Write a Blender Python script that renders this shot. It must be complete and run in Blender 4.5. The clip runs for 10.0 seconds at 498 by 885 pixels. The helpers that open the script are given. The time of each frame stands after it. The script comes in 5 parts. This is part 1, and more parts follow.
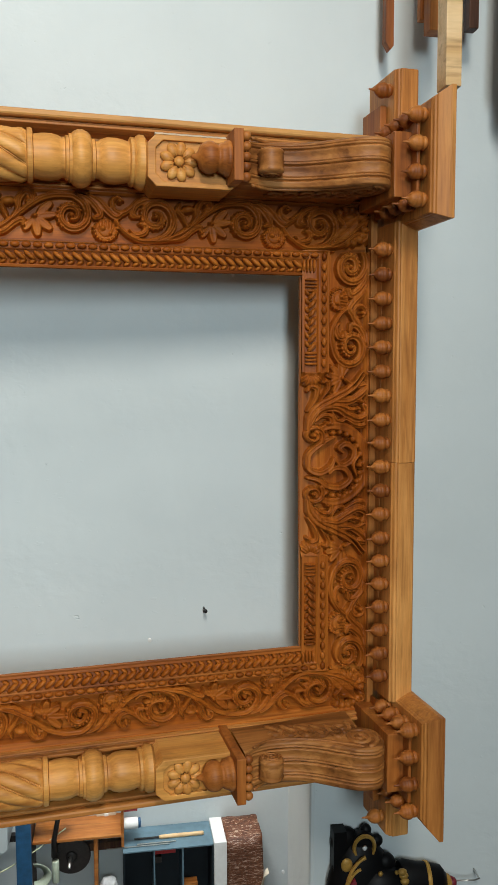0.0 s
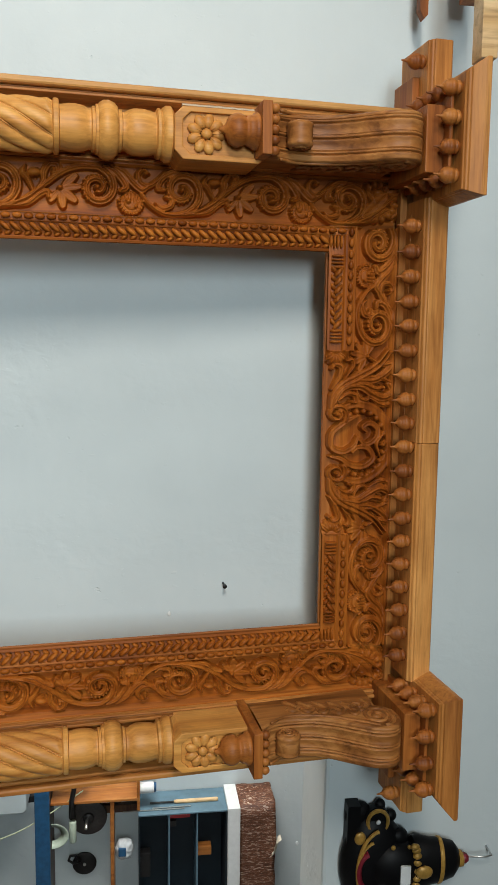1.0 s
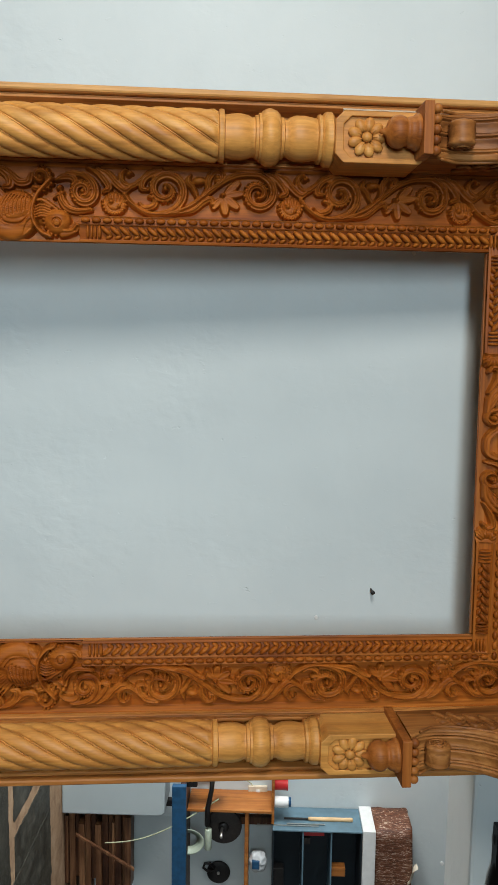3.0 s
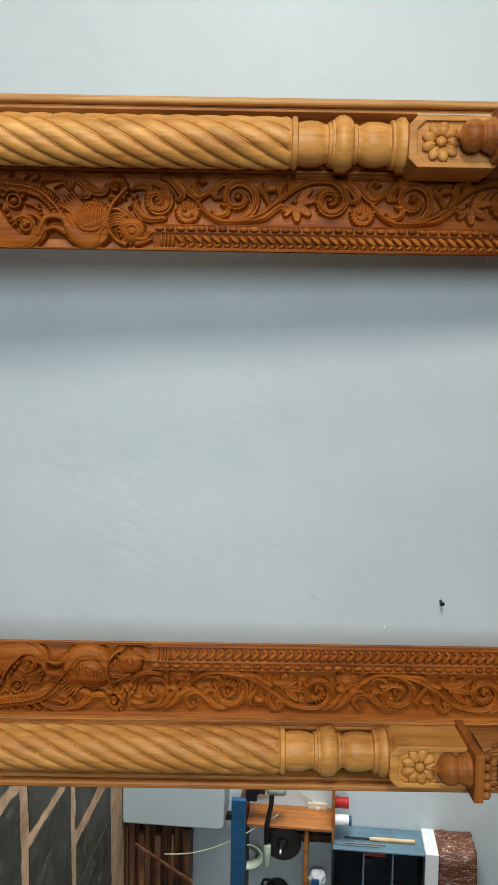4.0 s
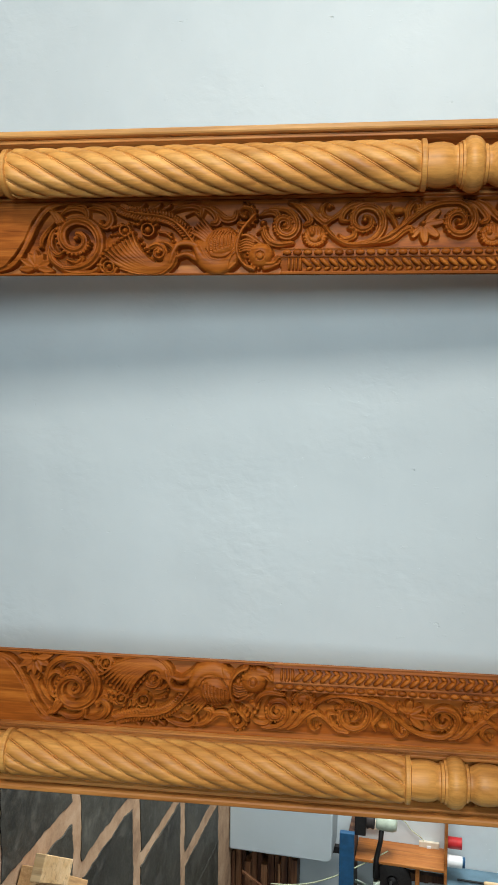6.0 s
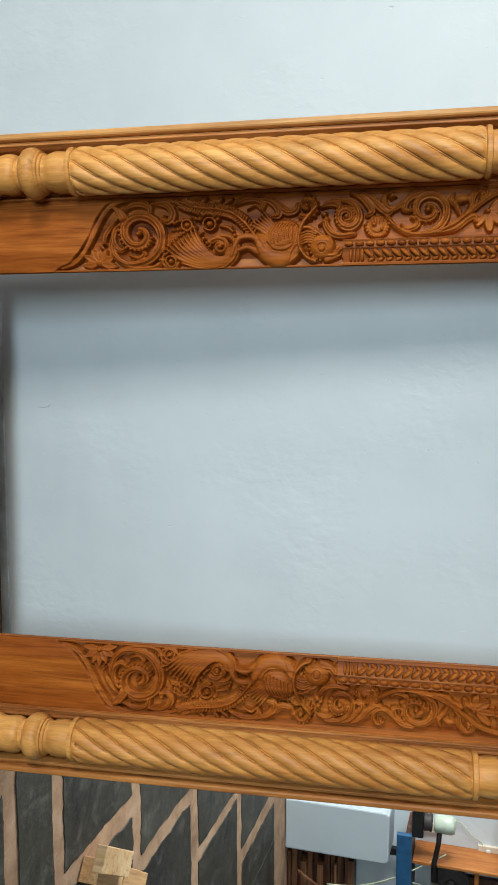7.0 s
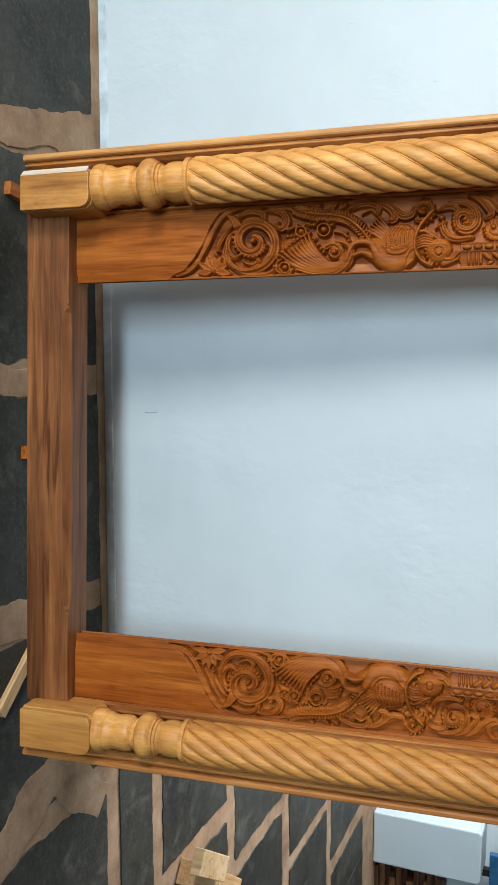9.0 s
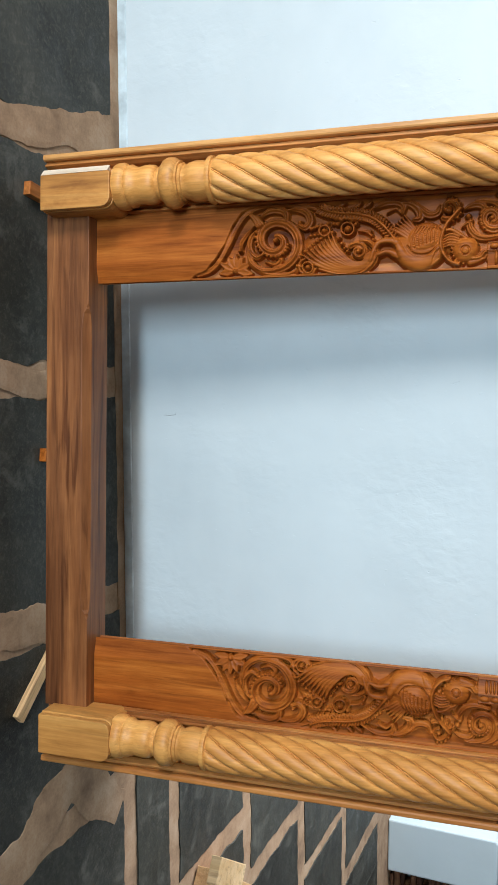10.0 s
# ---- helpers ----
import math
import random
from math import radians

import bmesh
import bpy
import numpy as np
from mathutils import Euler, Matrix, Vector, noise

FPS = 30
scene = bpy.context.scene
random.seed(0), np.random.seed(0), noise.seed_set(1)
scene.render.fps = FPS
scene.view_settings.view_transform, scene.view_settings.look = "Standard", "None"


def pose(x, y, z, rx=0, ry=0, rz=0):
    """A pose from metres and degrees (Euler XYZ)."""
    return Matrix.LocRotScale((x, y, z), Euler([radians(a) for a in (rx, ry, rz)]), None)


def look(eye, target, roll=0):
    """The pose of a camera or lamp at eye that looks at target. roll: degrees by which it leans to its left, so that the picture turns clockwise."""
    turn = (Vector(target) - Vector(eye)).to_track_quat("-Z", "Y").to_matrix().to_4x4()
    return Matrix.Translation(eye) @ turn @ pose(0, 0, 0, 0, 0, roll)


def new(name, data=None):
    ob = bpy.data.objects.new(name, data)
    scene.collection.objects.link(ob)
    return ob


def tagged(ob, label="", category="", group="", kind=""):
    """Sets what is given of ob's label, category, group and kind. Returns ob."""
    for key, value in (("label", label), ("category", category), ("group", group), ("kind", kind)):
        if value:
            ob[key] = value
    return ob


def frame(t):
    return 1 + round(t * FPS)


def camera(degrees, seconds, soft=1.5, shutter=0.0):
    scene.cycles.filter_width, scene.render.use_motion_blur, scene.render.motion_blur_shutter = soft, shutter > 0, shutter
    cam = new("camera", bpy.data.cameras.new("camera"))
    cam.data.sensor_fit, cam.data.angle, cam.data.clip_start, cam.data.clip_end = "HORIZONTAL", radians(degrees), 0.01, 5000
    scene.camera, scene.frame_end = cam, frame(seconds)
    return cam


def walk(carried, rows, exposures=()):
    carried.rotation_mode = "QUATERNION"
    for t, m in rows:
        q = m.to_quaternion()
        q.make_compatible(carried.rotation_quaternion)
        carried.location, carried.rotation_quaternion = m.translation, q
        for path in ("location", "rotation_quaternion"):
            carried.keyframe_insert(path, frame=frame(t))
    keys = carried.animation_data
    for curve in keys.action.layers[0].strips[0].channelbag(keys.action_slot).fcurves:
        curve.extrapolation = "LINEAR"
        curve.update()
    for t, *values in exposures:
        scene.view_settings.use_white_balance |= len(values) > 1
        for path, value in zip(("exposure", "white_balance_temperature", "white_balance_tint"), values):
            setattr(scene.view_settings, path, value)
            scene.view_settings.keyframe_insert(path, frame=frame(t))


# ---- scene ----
cam = camera(34.1, 10.0, soft=0.7)
METRES, EYE, TURN = 0.33, 1.635, -9.4
ROWS = [
    (0.0, 0.0, 0.0, 0.0, -0.02, -4.88, 0.18),
    (0.5, -0.006, 0.0179, 0.0473, 0.01, -5.09, 0.06),
    (1.0, -0.0225, 0.0295, 0.0434, 1.46, -6.94, -0.72),
    (1.5, -0.0515, 0.0207, 0.0217, 3.99, -7.1, -0.92),
    (2.0, -0.0704, -0.011, -0.0038, 6.08, -6.96, -1.0),
    (2.5, -0.0851, -0.0341, -0.0396, 8.54, -6.46, -0.93),
    (3.0, -0.123, -0.044, -0.0859, 11.19, -5.64, -0.82),
    (4.5, -0.2162, -0.0905, -0.1635, 17.44, -4.08, -1.0),
    (5.0, -0.2476, -0.1164, -0.1576, 19.52, -3.38, -1.03),
    (5.5, -0.2824, -0.137, -0.165, 21.04, -2.97, -1.05),
    (7.0, -0.39, -0.1881, -0.2559, 26.3, -2.79, -0.47),
    (7.5, -0.4283, -0.2317, -0.2637, 27.7, -2.71, -0.46),
    (8.0, -0.4725, -0.2703, -0.2716, 29.38, -2.75, -0.51),
    (8.5, -0.5383, -0.3004, -0.2652, 30.61, -2.63, -0.53),
    (9.0, -0.5902, -0.3014, -0.2782, 31.97, -2.26, -0.68),
    (9.5, -0.6448, -0.2959, -0.2897, 32.53, -2.02, -0.73),
    (10.0, -0.71, -0.2774, -0.3025, 32.68, -1.92, -0.72),
]

# the camera is held on its side: picture right is up
EXPOSURES = [(0.0, -0.13, 6650, 10), (3.0, -0.22, 6480, 10), (4.5, -0.18, 6420, 10), (5.5, -0.06, 6450, 10), (7.0, -0.03, 6200, 10), (8.0, -0.03, 6020, 10), (9.0, 0.15, 5950, 10), (10.0, 0.25, 5900, 10)]
walk(cam, [(t, pose(0, 0, EYE, 0, -90, 0) @ pose(0, 0, 0, 0, 0, TURN) @ pose(METRES * x, METRES * y, METRES * z, 90 + pitch, roll, yaw)) for t, x, y, z, yaw, pitch, roll in ROWS], EXPOSURES)

# ---- light ----
world = bpy.data.worlds.new("daylight")
scene.world = world
world.use_nodes = True
wn = world.node_tree.nodes
sky = wn.new("ShaderNodeTexSky")
sky.sky_type, sky.sun_disc, sky.sun_elevation, sky.sun_rotation = "NISHITA", False, radians(45), radians(250)
world.node_tree.links.new(sky.outputs[0], wn["Background"].inputs[0])
wn["Background"].inputs[1].default_value = 0.06


def area(name, eye, target, sx, sy, watts, colour, spread=180):
    data = bpy.data.lights.new(name, "AREA")
    data.shape, data.size, data.size_y, data.energy, data.color = "RECTANGLE", sx, sy, watts, colour
    data.spread = radians(spread)
    ob = new(name, data)
    ob.matrix_world = look(eye, target)
    return ob


area("daylight_doorway", (-2.55, -1.72, 1.58), (0.3, 1.9, 1.0), 1.2, 0.5, 59, (1.0, 0.935, 0.845), 125)
area("daylight_side_window", (-2.55, 0.55, 1.30), (0.3, 2.0, 0.6), 0.9, 1.3, 9, (1.0, 0.98, 0.95), 140)
# added cool fill from behind the camera, lifts the jamb's shadow on the wall
area("daylight_rear_doorway", (-0.7, -3.27, 1.80), (0.2, 1.9, 0.9), 1.4, 0.5, 54, (0.81, 0.945, 1.0), 110)
area("daylight_workshop_window", (-1.25, 4.5, 1.6), (3.5, 5.4, 1.2), 2.1, 1.5, 320, (1.0, 0.99, 0.97))

# ---- materials ----
def nodes_of(name):
    m = bpy.data.materials.new(name)
    m.use_nodes = True
    nt = m.node_tree
    return m, nt, nt.nodes["Principled BSDF"]


def link(nt, a, b):
    nt.links.new(a, b)


def tex_coord(nt, scale=(1, 1, 1), rot=(0, 0, 0), kind="Object", shuffle=False):
    tc = nt.nodes.new("ShaderNodeTexCoord")
    mp = nt.nodes.new("ShaderNodeMapping")
    mp.inputs["Scale"].default_value, mp.inputs["Rotation"].default_value = scale, rot
    link(nt, tc.outputs[kind], mp.inputs["Vector"])
    if shuffle:
        info = nt.nodes.new("ShaderNodeObjectInfo")
        mul = nt.nodes.new("ShaderNodeMath")
        mul.operation, mul.inputs[1].default_value = "MULTIPLY", 37.0
        link(nt, info.outputs["Random"], mul.inputs[0])
        link(nt, mul.outputs[0], mp.inputs["Location"])
    return mp.outputs["Vector"]


def noise_tex(nt, vec, scale, detail=6, rough=0.55, dist=0.0):
    n = nt.nodes.new("ShaderNodeTexNoise")
    n.inputs["Scale"].default_value, n.inputs["Detail"].default_value = scale, detail
    n.inputs["Roughness"].default_value, n.inputs["Distortion"].default_value = rough, dist
    link(nt, vec, n.inputs["Vector"])
    return n.outputs["Fac"]


def ramp(nt, fac, stops):
    r = nt.nodes.new("ShaderNodeValToRGB")
    while len(r.color_ramp.elements) < len(stops):
        r.color_ramp.elements.new(0.5)
    for e, (p, c) in zip(r.color_ramp.elements, stops):
        e.position, e.color = p, (*c, 1) if len(c) == 3 else c
    link(nt, fac, r.inputs["Fac"])
    return r.outputs["Color"]


def mix(nt, fac, a, b, mode="MIX"):
    m = nt.nodes.new("ShaderNodeMix")
    m.data_type, m.blend_type = "RGBA", mode
    for sock, v in ((m.inputs[0], fac), (m.inputs[6], a), (m.inputs[7], b)):
        if isinstance(v, (int, float)):
            sock.default_value = v
        elif isinstance(v, tuple):
            sock.default_value = (*v, 1)
        else:
            link(nt, v, sock)
    return m.outputs[2]


def bump(nt, bsdf, height, strength, distance, under=None):
    b = nt.nodes.new("ShaderNodeBump")
    b.inputs["Strength"].default_value, b.inputs["Distance"].default_value = strength, distance
    link(nt, height, b.inputs["Height"])
    if under is not None:
        link(nt, under, b.inputs["Normal"])
    link(nt, b.outputs[0], bsdf.inputs["Normal"])
    return b.outputs[0]


def wood(name, dark, mid, light, axis="z", grain=1.0, rough=0.45, fleck=0.35, shuffle=True, vein=0.5, mottle=0.0, gloss=0.30):
    """Timber with long grain along axis: broad figure, dark veins, fine streaks, pores and stains; mottle adds brown heart patches."""
    m, nt, b = nodes_of(name)
    long = {"x": (0.06, 1, 1), "y": (1, 0.06, 1), "z": (1, 1, 0.06)}[axis]
    v = tex_coord(nt, long, shuffle=shuffle)
    broad = noise_tex(nt, v, 16 * grain, 4, 0.6, 0.6)
    veins = noise_tex(nt, v, 46 * grain, 4, 0.6, 0.8)
    fine = noise_tex(nt, v, 150 * grain, 5, 0.65)
    v2 = tex_coord(nt, (1, 1, 1), shuffle=shuffle)
    stain = noise_tex(nt, v2, 5.0, 4, 0.6)
    col = ramp(nt, broad, [(0.28, dark), (0.5, mid), (0.74, light)])
    lines = ramp(nt, veins, [(0.34, (0.42, 0.34, 0.28)), (0.47, (1.0, 1.0, 1.0)), (0.72, (1.12, 1.1, 1.06))])
    col = mix(nt, vein, col, lines, "MULTIPLY")
    streak = ramp(nt, fine, [(0.3, (0.55, 0.45, 0.36)), (0.62, (1.0, 1.0, 1.0))])
    col = mix(nt, fleck, col, streak, "MULTIPLY")
    wear = ramp(nt, stain, [(0.35, (0.80, 0.73, 0.66)), (0.65, (1.08, 1.06, 1.04))])
    col = mix(nt, 0.7, col, wear, "MULTIPLY")
    if mottle:
        vm = tex_coord(nt, {"x": (0.4, 1, 1), "y": (1, 0.4, 1), "z": (1, 1, 0.4)}[axis], shuffle=shuffle)
        heart = ramp(nt, noise_tex(nt, vm, 13.0, 5, 0.65, 0.8), [(0.30, (0.46, 0.36, 0.30)), (0.46, (1.0, 1.0, 1.0))])
        col = mix(nt, mottle, col, heart, "MULTIPLY")
    link(nt, col, b.inputs["Base Color"])
    b.inputs["Specular IOR Level"].default_value = gloss
    rg = nt.nodes.new("ShaderNodeMapRange")
    rg.inputs[3].default_value, rg.inputs[4].default_value = rough - 0.10, rough + 0.16
    link(nt, fine, rg.inputs[0])
    link(nt, rg.outputs[0], b.inputs["Roughness"])
    n1 = bump(nt, b, veins, 0.12, 0.0012)
    bump(nt, b, fine, 0.22, 0.0012, n1)
    return m


def paint(name, colour, rough=0.6, var=0.1, bump_scale=60.0, bump_d=0.002, blotch=1.2, bump_s=0.35):
    """Painted surface: soft blotches, fine tooth and hollows."""
    m, nt, b = nodes_of(name)
    v = tex_coord(nt)
    big = noise_tex(nt, v, blotch, 5, 0.6)
    small = noise_tex(nt, v, bump_scale, 5, 0.6)
    lo, hi = tuple(c * (1 - var) for c in colour), tuple(min(1, c * (1 + var * 0.5)) for c in colour)
    link(nt, ramp(nt, big, [(0.3, lo), (0.7, hi)]), b.inputs["Base Color"])
    b.inputs["Roughness"].default_value = rough
    bump(nt, b, small, bump_s, bump_d)
    return m


def plain(name, colour, rough=0.5, metal=0.0, var=0.12, scale=25.0):
    m, nt, b = nodes_of(name)
    n = noise_tex(nt, tex_coord(nt), scale, 5, 0.6)
    lo, hi = tuple(c * (1 - var) for c in colour), tuple(min(1, c * (1 + var)) for c in colour)
    link(nt, ramp(nt, n, [(0.3, lo), (0.7, hi)]), b.inputs["Base Color"])
    b.inputs["Roughness"].default_value, b.inputs["Metallic"].default_value = rough, metal
    bump(nt, b, n, 0.1, 0.001)
    return m


def wall_paint(name, colour, trowel=1.0):
    """Blue-white limewash over hand-trowelled plaster: blotches, horizontal trowel ridges, pits."""
    m, nt, b = nodes_of(name)
    v = tex_coord(nt)
    big = noise_tex(nt, v, 0.9, 5, 0.6)
    mid = noise_tex(nt, v, 7.0, 5, 0.6)
    lo, hi = tuple(c * 0.9 for c in colour), tuple(min(1, c * 1.05) for c in colour)
    col = ramp(nt, big, [(0.3, lo), (0.7, hi)])
    col = mix(nt, 0.25, col, ramp(nt, mid, [(0.35, (0.9, 0.92, 0.94)), (0.6, (1, 1, 1))]), "MULTIPLY")
    link(nt, col, b.inputs["Base Color"])
    b.inputs["Roughness"].default_value = 0.55
    swell = noise_tex(nt, tex_coord(nt, (0.8, 1, 1.3)), 3.2 * trowel, 3, 0.5, 0.2)
    ripple = noise_tex(nt, tex_coord(nt, (1, 1, 0.75)), 26.0 * trowel, 3, 0.5, 0.3)
    crumbs = ramp(nt, noise_tex(nt, tex_coord(nt, (1, 1, 0.6)), 60.0 * trowel, 3, 0.55), [(0.66, (0, 0, 0)), (0.72, (1, 1, 1))])
    mask = ramp(nt, noise_tex(nt, v, 2.6, 3, 0.5), [(0.46, (0.04, 0.04, 0.04)), (0.66, (1, 1, 1))])
    marks = mix(nt, mask, (0.5, 0.5, 0.5), ripple)
    pits = ramp(nt, noise_tex(nt, tex_coord(nt, (1, 1, 0.7)), 38.0 * trowel, 4, 0.6), [(0.25, (0, 0, 0)), (0.31, (1, 1, 1))])
    tooth = noise_tex(nt, v, 260.0, 3, 0.6)
    n1 = bump(nt, b, swell, 0.35, 0.016)
    n2 = bump(nt, b, marks, 0.85, 0.0036, n1)
    n2 = bump(nt, b, crumbs, 0.22, 0.0012, n2)
    n3 = bump(nt, b, pits, 0.8, 0.0018, n2)
    bump(nt, b, tooth, 0.15, 0.0007, n3)
    return m


M_WALL = wall_paint("limewashed_plaster", (0.600, 0.673, 0.690))
M_CEMENT = paint("grey_cement", (0.16, 0.16, 0.157), rough=0.9, var=0.2)
TEAK = ((0.17, 0.046, 0.009), (0.37, 0.121, 0.022), (0.57, 0.235, 0.054))
LIGHT = ((0.31, 0.108, 0.024), (0.54, 0.230, 0.056), (0.70, 0.355, 0.110))
CARVED = ((0.140, 0.031, 0.004), (0.34, 0.096, 0.012), (0.54, 0.187, 0.029))
M_TEAK = wood("teak", *TEAK, rough=0.50, fleck=0.6)
M_TEAK_H = wood("teak_across", *TEAK, "x", rough=0.50, fleck=0.6)
M_LIGHT = wood("light_teak", *LIGHT, rough=0.46, fleck=0.6)
M_LIGHT_H = wood("light_teak_across", *LIGHT, "x", rough=0.46, fleck=0.6)
M_LIGHT_Y = wood("light_teak_depth", *LIGHT, "y", rough=0.46, fleck=0.6)
M_PALE = wood("pale_teak", (0.49, 0.197, 0.043), (0.69, 0.336, 0.083), (0.82, 0.475, 0.150), rough=0.42, fleck=0.5, vein=0.30, mottle=0.45)
M_PALE_H = wood("pale_teak_across", (0.50, 0.27, 0.11), (0.66, 0.42, 0.20), (0.78, 0.54, 0.28), "x", rough=0.55, fleck=0.5)
M_PINE = wood("fresh_pine", (0.62, 0.40, 0.18), (0.72, 0.52, 0.28), (0.8, 0.62, 0.38), fleck=0.3)
M_CARVE = wood("carved_teak", *CARVED, rough=0.42, fleck=0.7, vein=0.6, gloss=0.13)
M_CARVE_H = wood("carved_teak_across", *CARVED, "x", rough=0.42, fleck=0.7, vein=0.6, gloss=0.13)

# ---- geometry helpers ----
def mesh_ob(name, bm, material, parent=None, smooth=False, label="", bevel=0.0):
    me = bpy.data.meshes.new(name)
    bm.to_mesh(me)
    bm.free()
    for mat in material if isinstance(material, (list, tuple)) else [material]:
        me.materials.append(mat)
    if smooth:
        me.polygons.foreach_set("use_smooth", [True] * len(me.polygons))
    ob = new(name, me)
    if parent is not None:
        ob.parent = parent
    if label:
        tagged(ob, label)
    if bevel:
        mod = ob.modifiers.new("edge", "BEVEL")
        mod.width, mod.segments, mod.limit_method, mod.angle_limit = bevel, 2, "ANGLE", radians(40)
    return ob


def part(name, bm, material, parent, label="", smooth=False, bevel=0.0):
    return mesh_ob(name, bm, material, parent, smooth, label, bevel)


def box(x0, x1, y0, y1, z0, z1, bm=None, m=None, mat=0):
    bm = bm or bmesh.new()
    vs = [bm.verts.new((m @ Vector(p)) if m else p) for p in ((x0, y0, z0), (x1, y0, z0), (x1, y1, z0), (x0, y1, z0), (x0, y0, z1), (x1, y0, z1), (x1, y1, z1), (x0, y1, z1))]
    for f in ((3, 2, 1, 0), (4, 5, 6, 7), (0, 1, 5, 4), (1, 2, 6, 5), (2, 3, 7, 6), (3, 0, 4, 7)):
        bm.faces.new([vs[i] for i in f]).material_index = mat
    return bm


def prism(profile, axis, a, b, bm=None, m=None, mat=0):
    """Extrude a closed 2D outline along an axis from a to b. profile: (p, q) in the two other axes, in xyz order."""
    bm = bm or bmesh.new()
    def at(p, q, s):
        v = {"x": (s, p, q), "y": (p, s, q), "z": (p, q, s)}[axis]
        return m @ Vector(v) if m else Vector(v)
    lo, hi = [bm.verts.new(at(p, q, a)) for p, q in profile], [bm.verts.new(at(p, q, b)) for p, q in profile]
    n = len(profile)
    for i in range(n):
        bm.faces.new((lo[i], lo[(i + 1) % n], hi[(i + 1) % n], hi[i])).material_index = mat
    bm.faces.new(lo[::-1]).material_index = mat
    bm.faces.new(hi).material_index = mat
    bmesh.ops.recalc_face_normals(bm, faces=bm.faces)
    return bm


def lathe(profile, seg=32, bm=None, m=None, mat=0):
    """Turn (radius, z) rows about z."""
    bm = bm or bmesh.new()
    rings = []
    for r, z in profile:
        if r < 1e-5:
            rings.append([bm.verts.new((m @ Vector((0, 0, z))) if m else (0, 0, z))])
        else:
            ring = []
            for k in range(seg):
                p = Vector((r * math.cos(2 * math.pi * k / seg), r * math.sin(2 * math.pi * k / seg), z))
                ring.append(bm.verts.new(m @ p if m else p))
            rings.append(ring)
    for a, b in zip(rings, rings[1:]):
        for k in range(seg):
            j = (k + 1) % seg
            if len(a) == 1 and len(b) > 1:
                bm.faces.new((a[0], b[j], b[k])).material_index = mat
            elif len(b) == 1 and len(a) > 1:
                bm.faces.new((a[k], a[j], b[0])).material_index = mat
            elif len(a) > 1:
                bm.faces.new((a[k], a[j], b[j], b[k])).material_index = mat
    for ring, flip in ((rings[0], True), (rings[-1], False)):
        if len(ring) > 1:
            bm.faces.new(ring[::-1] if flip else ring).material_index = mat
    return bm


def tube(points, radius, seg=8, bm=None, mat=0):
    """A round bar along points; radius is a number or one per point."""
    bm = bm or bmesh.new()
    pts = [Vector(p) for p in points]
    rad = [radius] * len(pts) if isinstance(radius, (int, float)) else radius
    up, rings = Vector((0.31, 0.17, 0.93)).normalized(), []
    for i, p in enumerate(pts):
        d = (pts[min(i + 1, len(pts) - 1)] - pts[max(i - 1, 0)]).normalized()
        s = d.cross(up)
        if s.length < 1e-4:
            s = d.cross(Vector((1, 0, 0)))
        s.normalize()
        t = s.cross(d)
        up = t if i else t
        rings.append([bm.verts.new(p + (s * math.cos(2 * math.pi * k / seg) + t * math.sin(2 * math.pi * k / seg)) * rad[i]) for k in range(seg)])
    for a, b in zip(rings, rings[1:]):
        for k in range(seg):
            bm.faces.new((a[k], b[k], b[(k + 1) % seg], a[(k + 1) % seg])).material_index = mat
    bm.faces.new(rings[0]).material_index = mat
    bm.faces.new(rings[-1][::-1]).material_index = mat
    bmesh.ops.recalc_face_normals(bm, faces=bm.faces)
    return bm


def thing(name, m, label, category, group=""):
    ob = new(name)
    ob.matrix_world = m
    return tagged(ob, label, category, group)


def structure(name, bm, material, m=None, label="", smooth=False, bevel=0.0):
    ob = mesh_ob(name, bm, material, None, smooth, label, bevel)
    if m:
        ob.matrix_world = m
    return tagged(ob, kind="structure")


def curve_pts(ctrl, n=14):
    """A smooth line through control points."""
    c = [Vector(p) for p in ctrl]
    if len(c) == 2:
        return np.array([c[0].lerp(c[1], i / n) for i in range(n + 1)])
    c = [c[0] * 2 - c[1]] + c + [c[-1] * 2 - c[-2]]
    out = []
    for a, b, d, e in zip(c, c[1:], c[2:], c[3:]):
        for i in range(n):
            t = i / n
            out.append(0.5 * (2 * b + (d - a) * t + (2 * a - 5 * b + 4 * d - e) * t * t + (3 * b - a - 3 * d + e) * t ** 3))
    out.append(c[-2])
    return np.array([(v.x, v.y) for v in out])


# ---- the rooms ----
WALL = pose(0.04, 2.163, 0, 0, 0, 2.3)      # face of the wall behind the frame
THICK, HEAD, ENDX, H = 0.31, 2.18, 0.86, 3.1
structure("wall_north", prism([(-3.2, 0), (ENDX, 0), (ENDX, HEAD), (3.4, HEAD), (3.4, 0), (5.2, 0), (5.2, H), (-3.2, H)], "y", 0, THICK), M_WALL, WALL, "pale blue limewashed wall with a wide opening beside the frame", bevel=0.012)
bm = box(-2.9, -2.6, -3.5, -3.10, 0, H)
box(-2.9, -2.6, -0.35, -0.25, 0, H, bm)
box(-2.9, -2.6, -3.10, -0.35, 2.25, H, bm)
box(-2.9, -2.6, -0.25, 0.95, 0, 0.6, bm)
box(-2.9, -2.6, -0.25, 0.95, 2.0, H, bm)
box(-2.9, -2.6, 0.95, 2.05, 0, H, bm)
structure("wall_west", bm, M_CEMENT, None, "bare grey cement wall with a doorway and a window opening")
# the gap in this unseen wall is made for the rear fill lamp
bm = box(-2.9, -1.90, -3.6, -3.3, 0, H)
box(0.10, 5.2, -3.6, -3.3, 0, H, bm)
box(-1.90, 0.10, -3.6, -3.3, 2.2, H, bm)
structure("wall_south", bm, M_CEMENT, None, "bare grey cement wall with an opening added for the fill lamp")
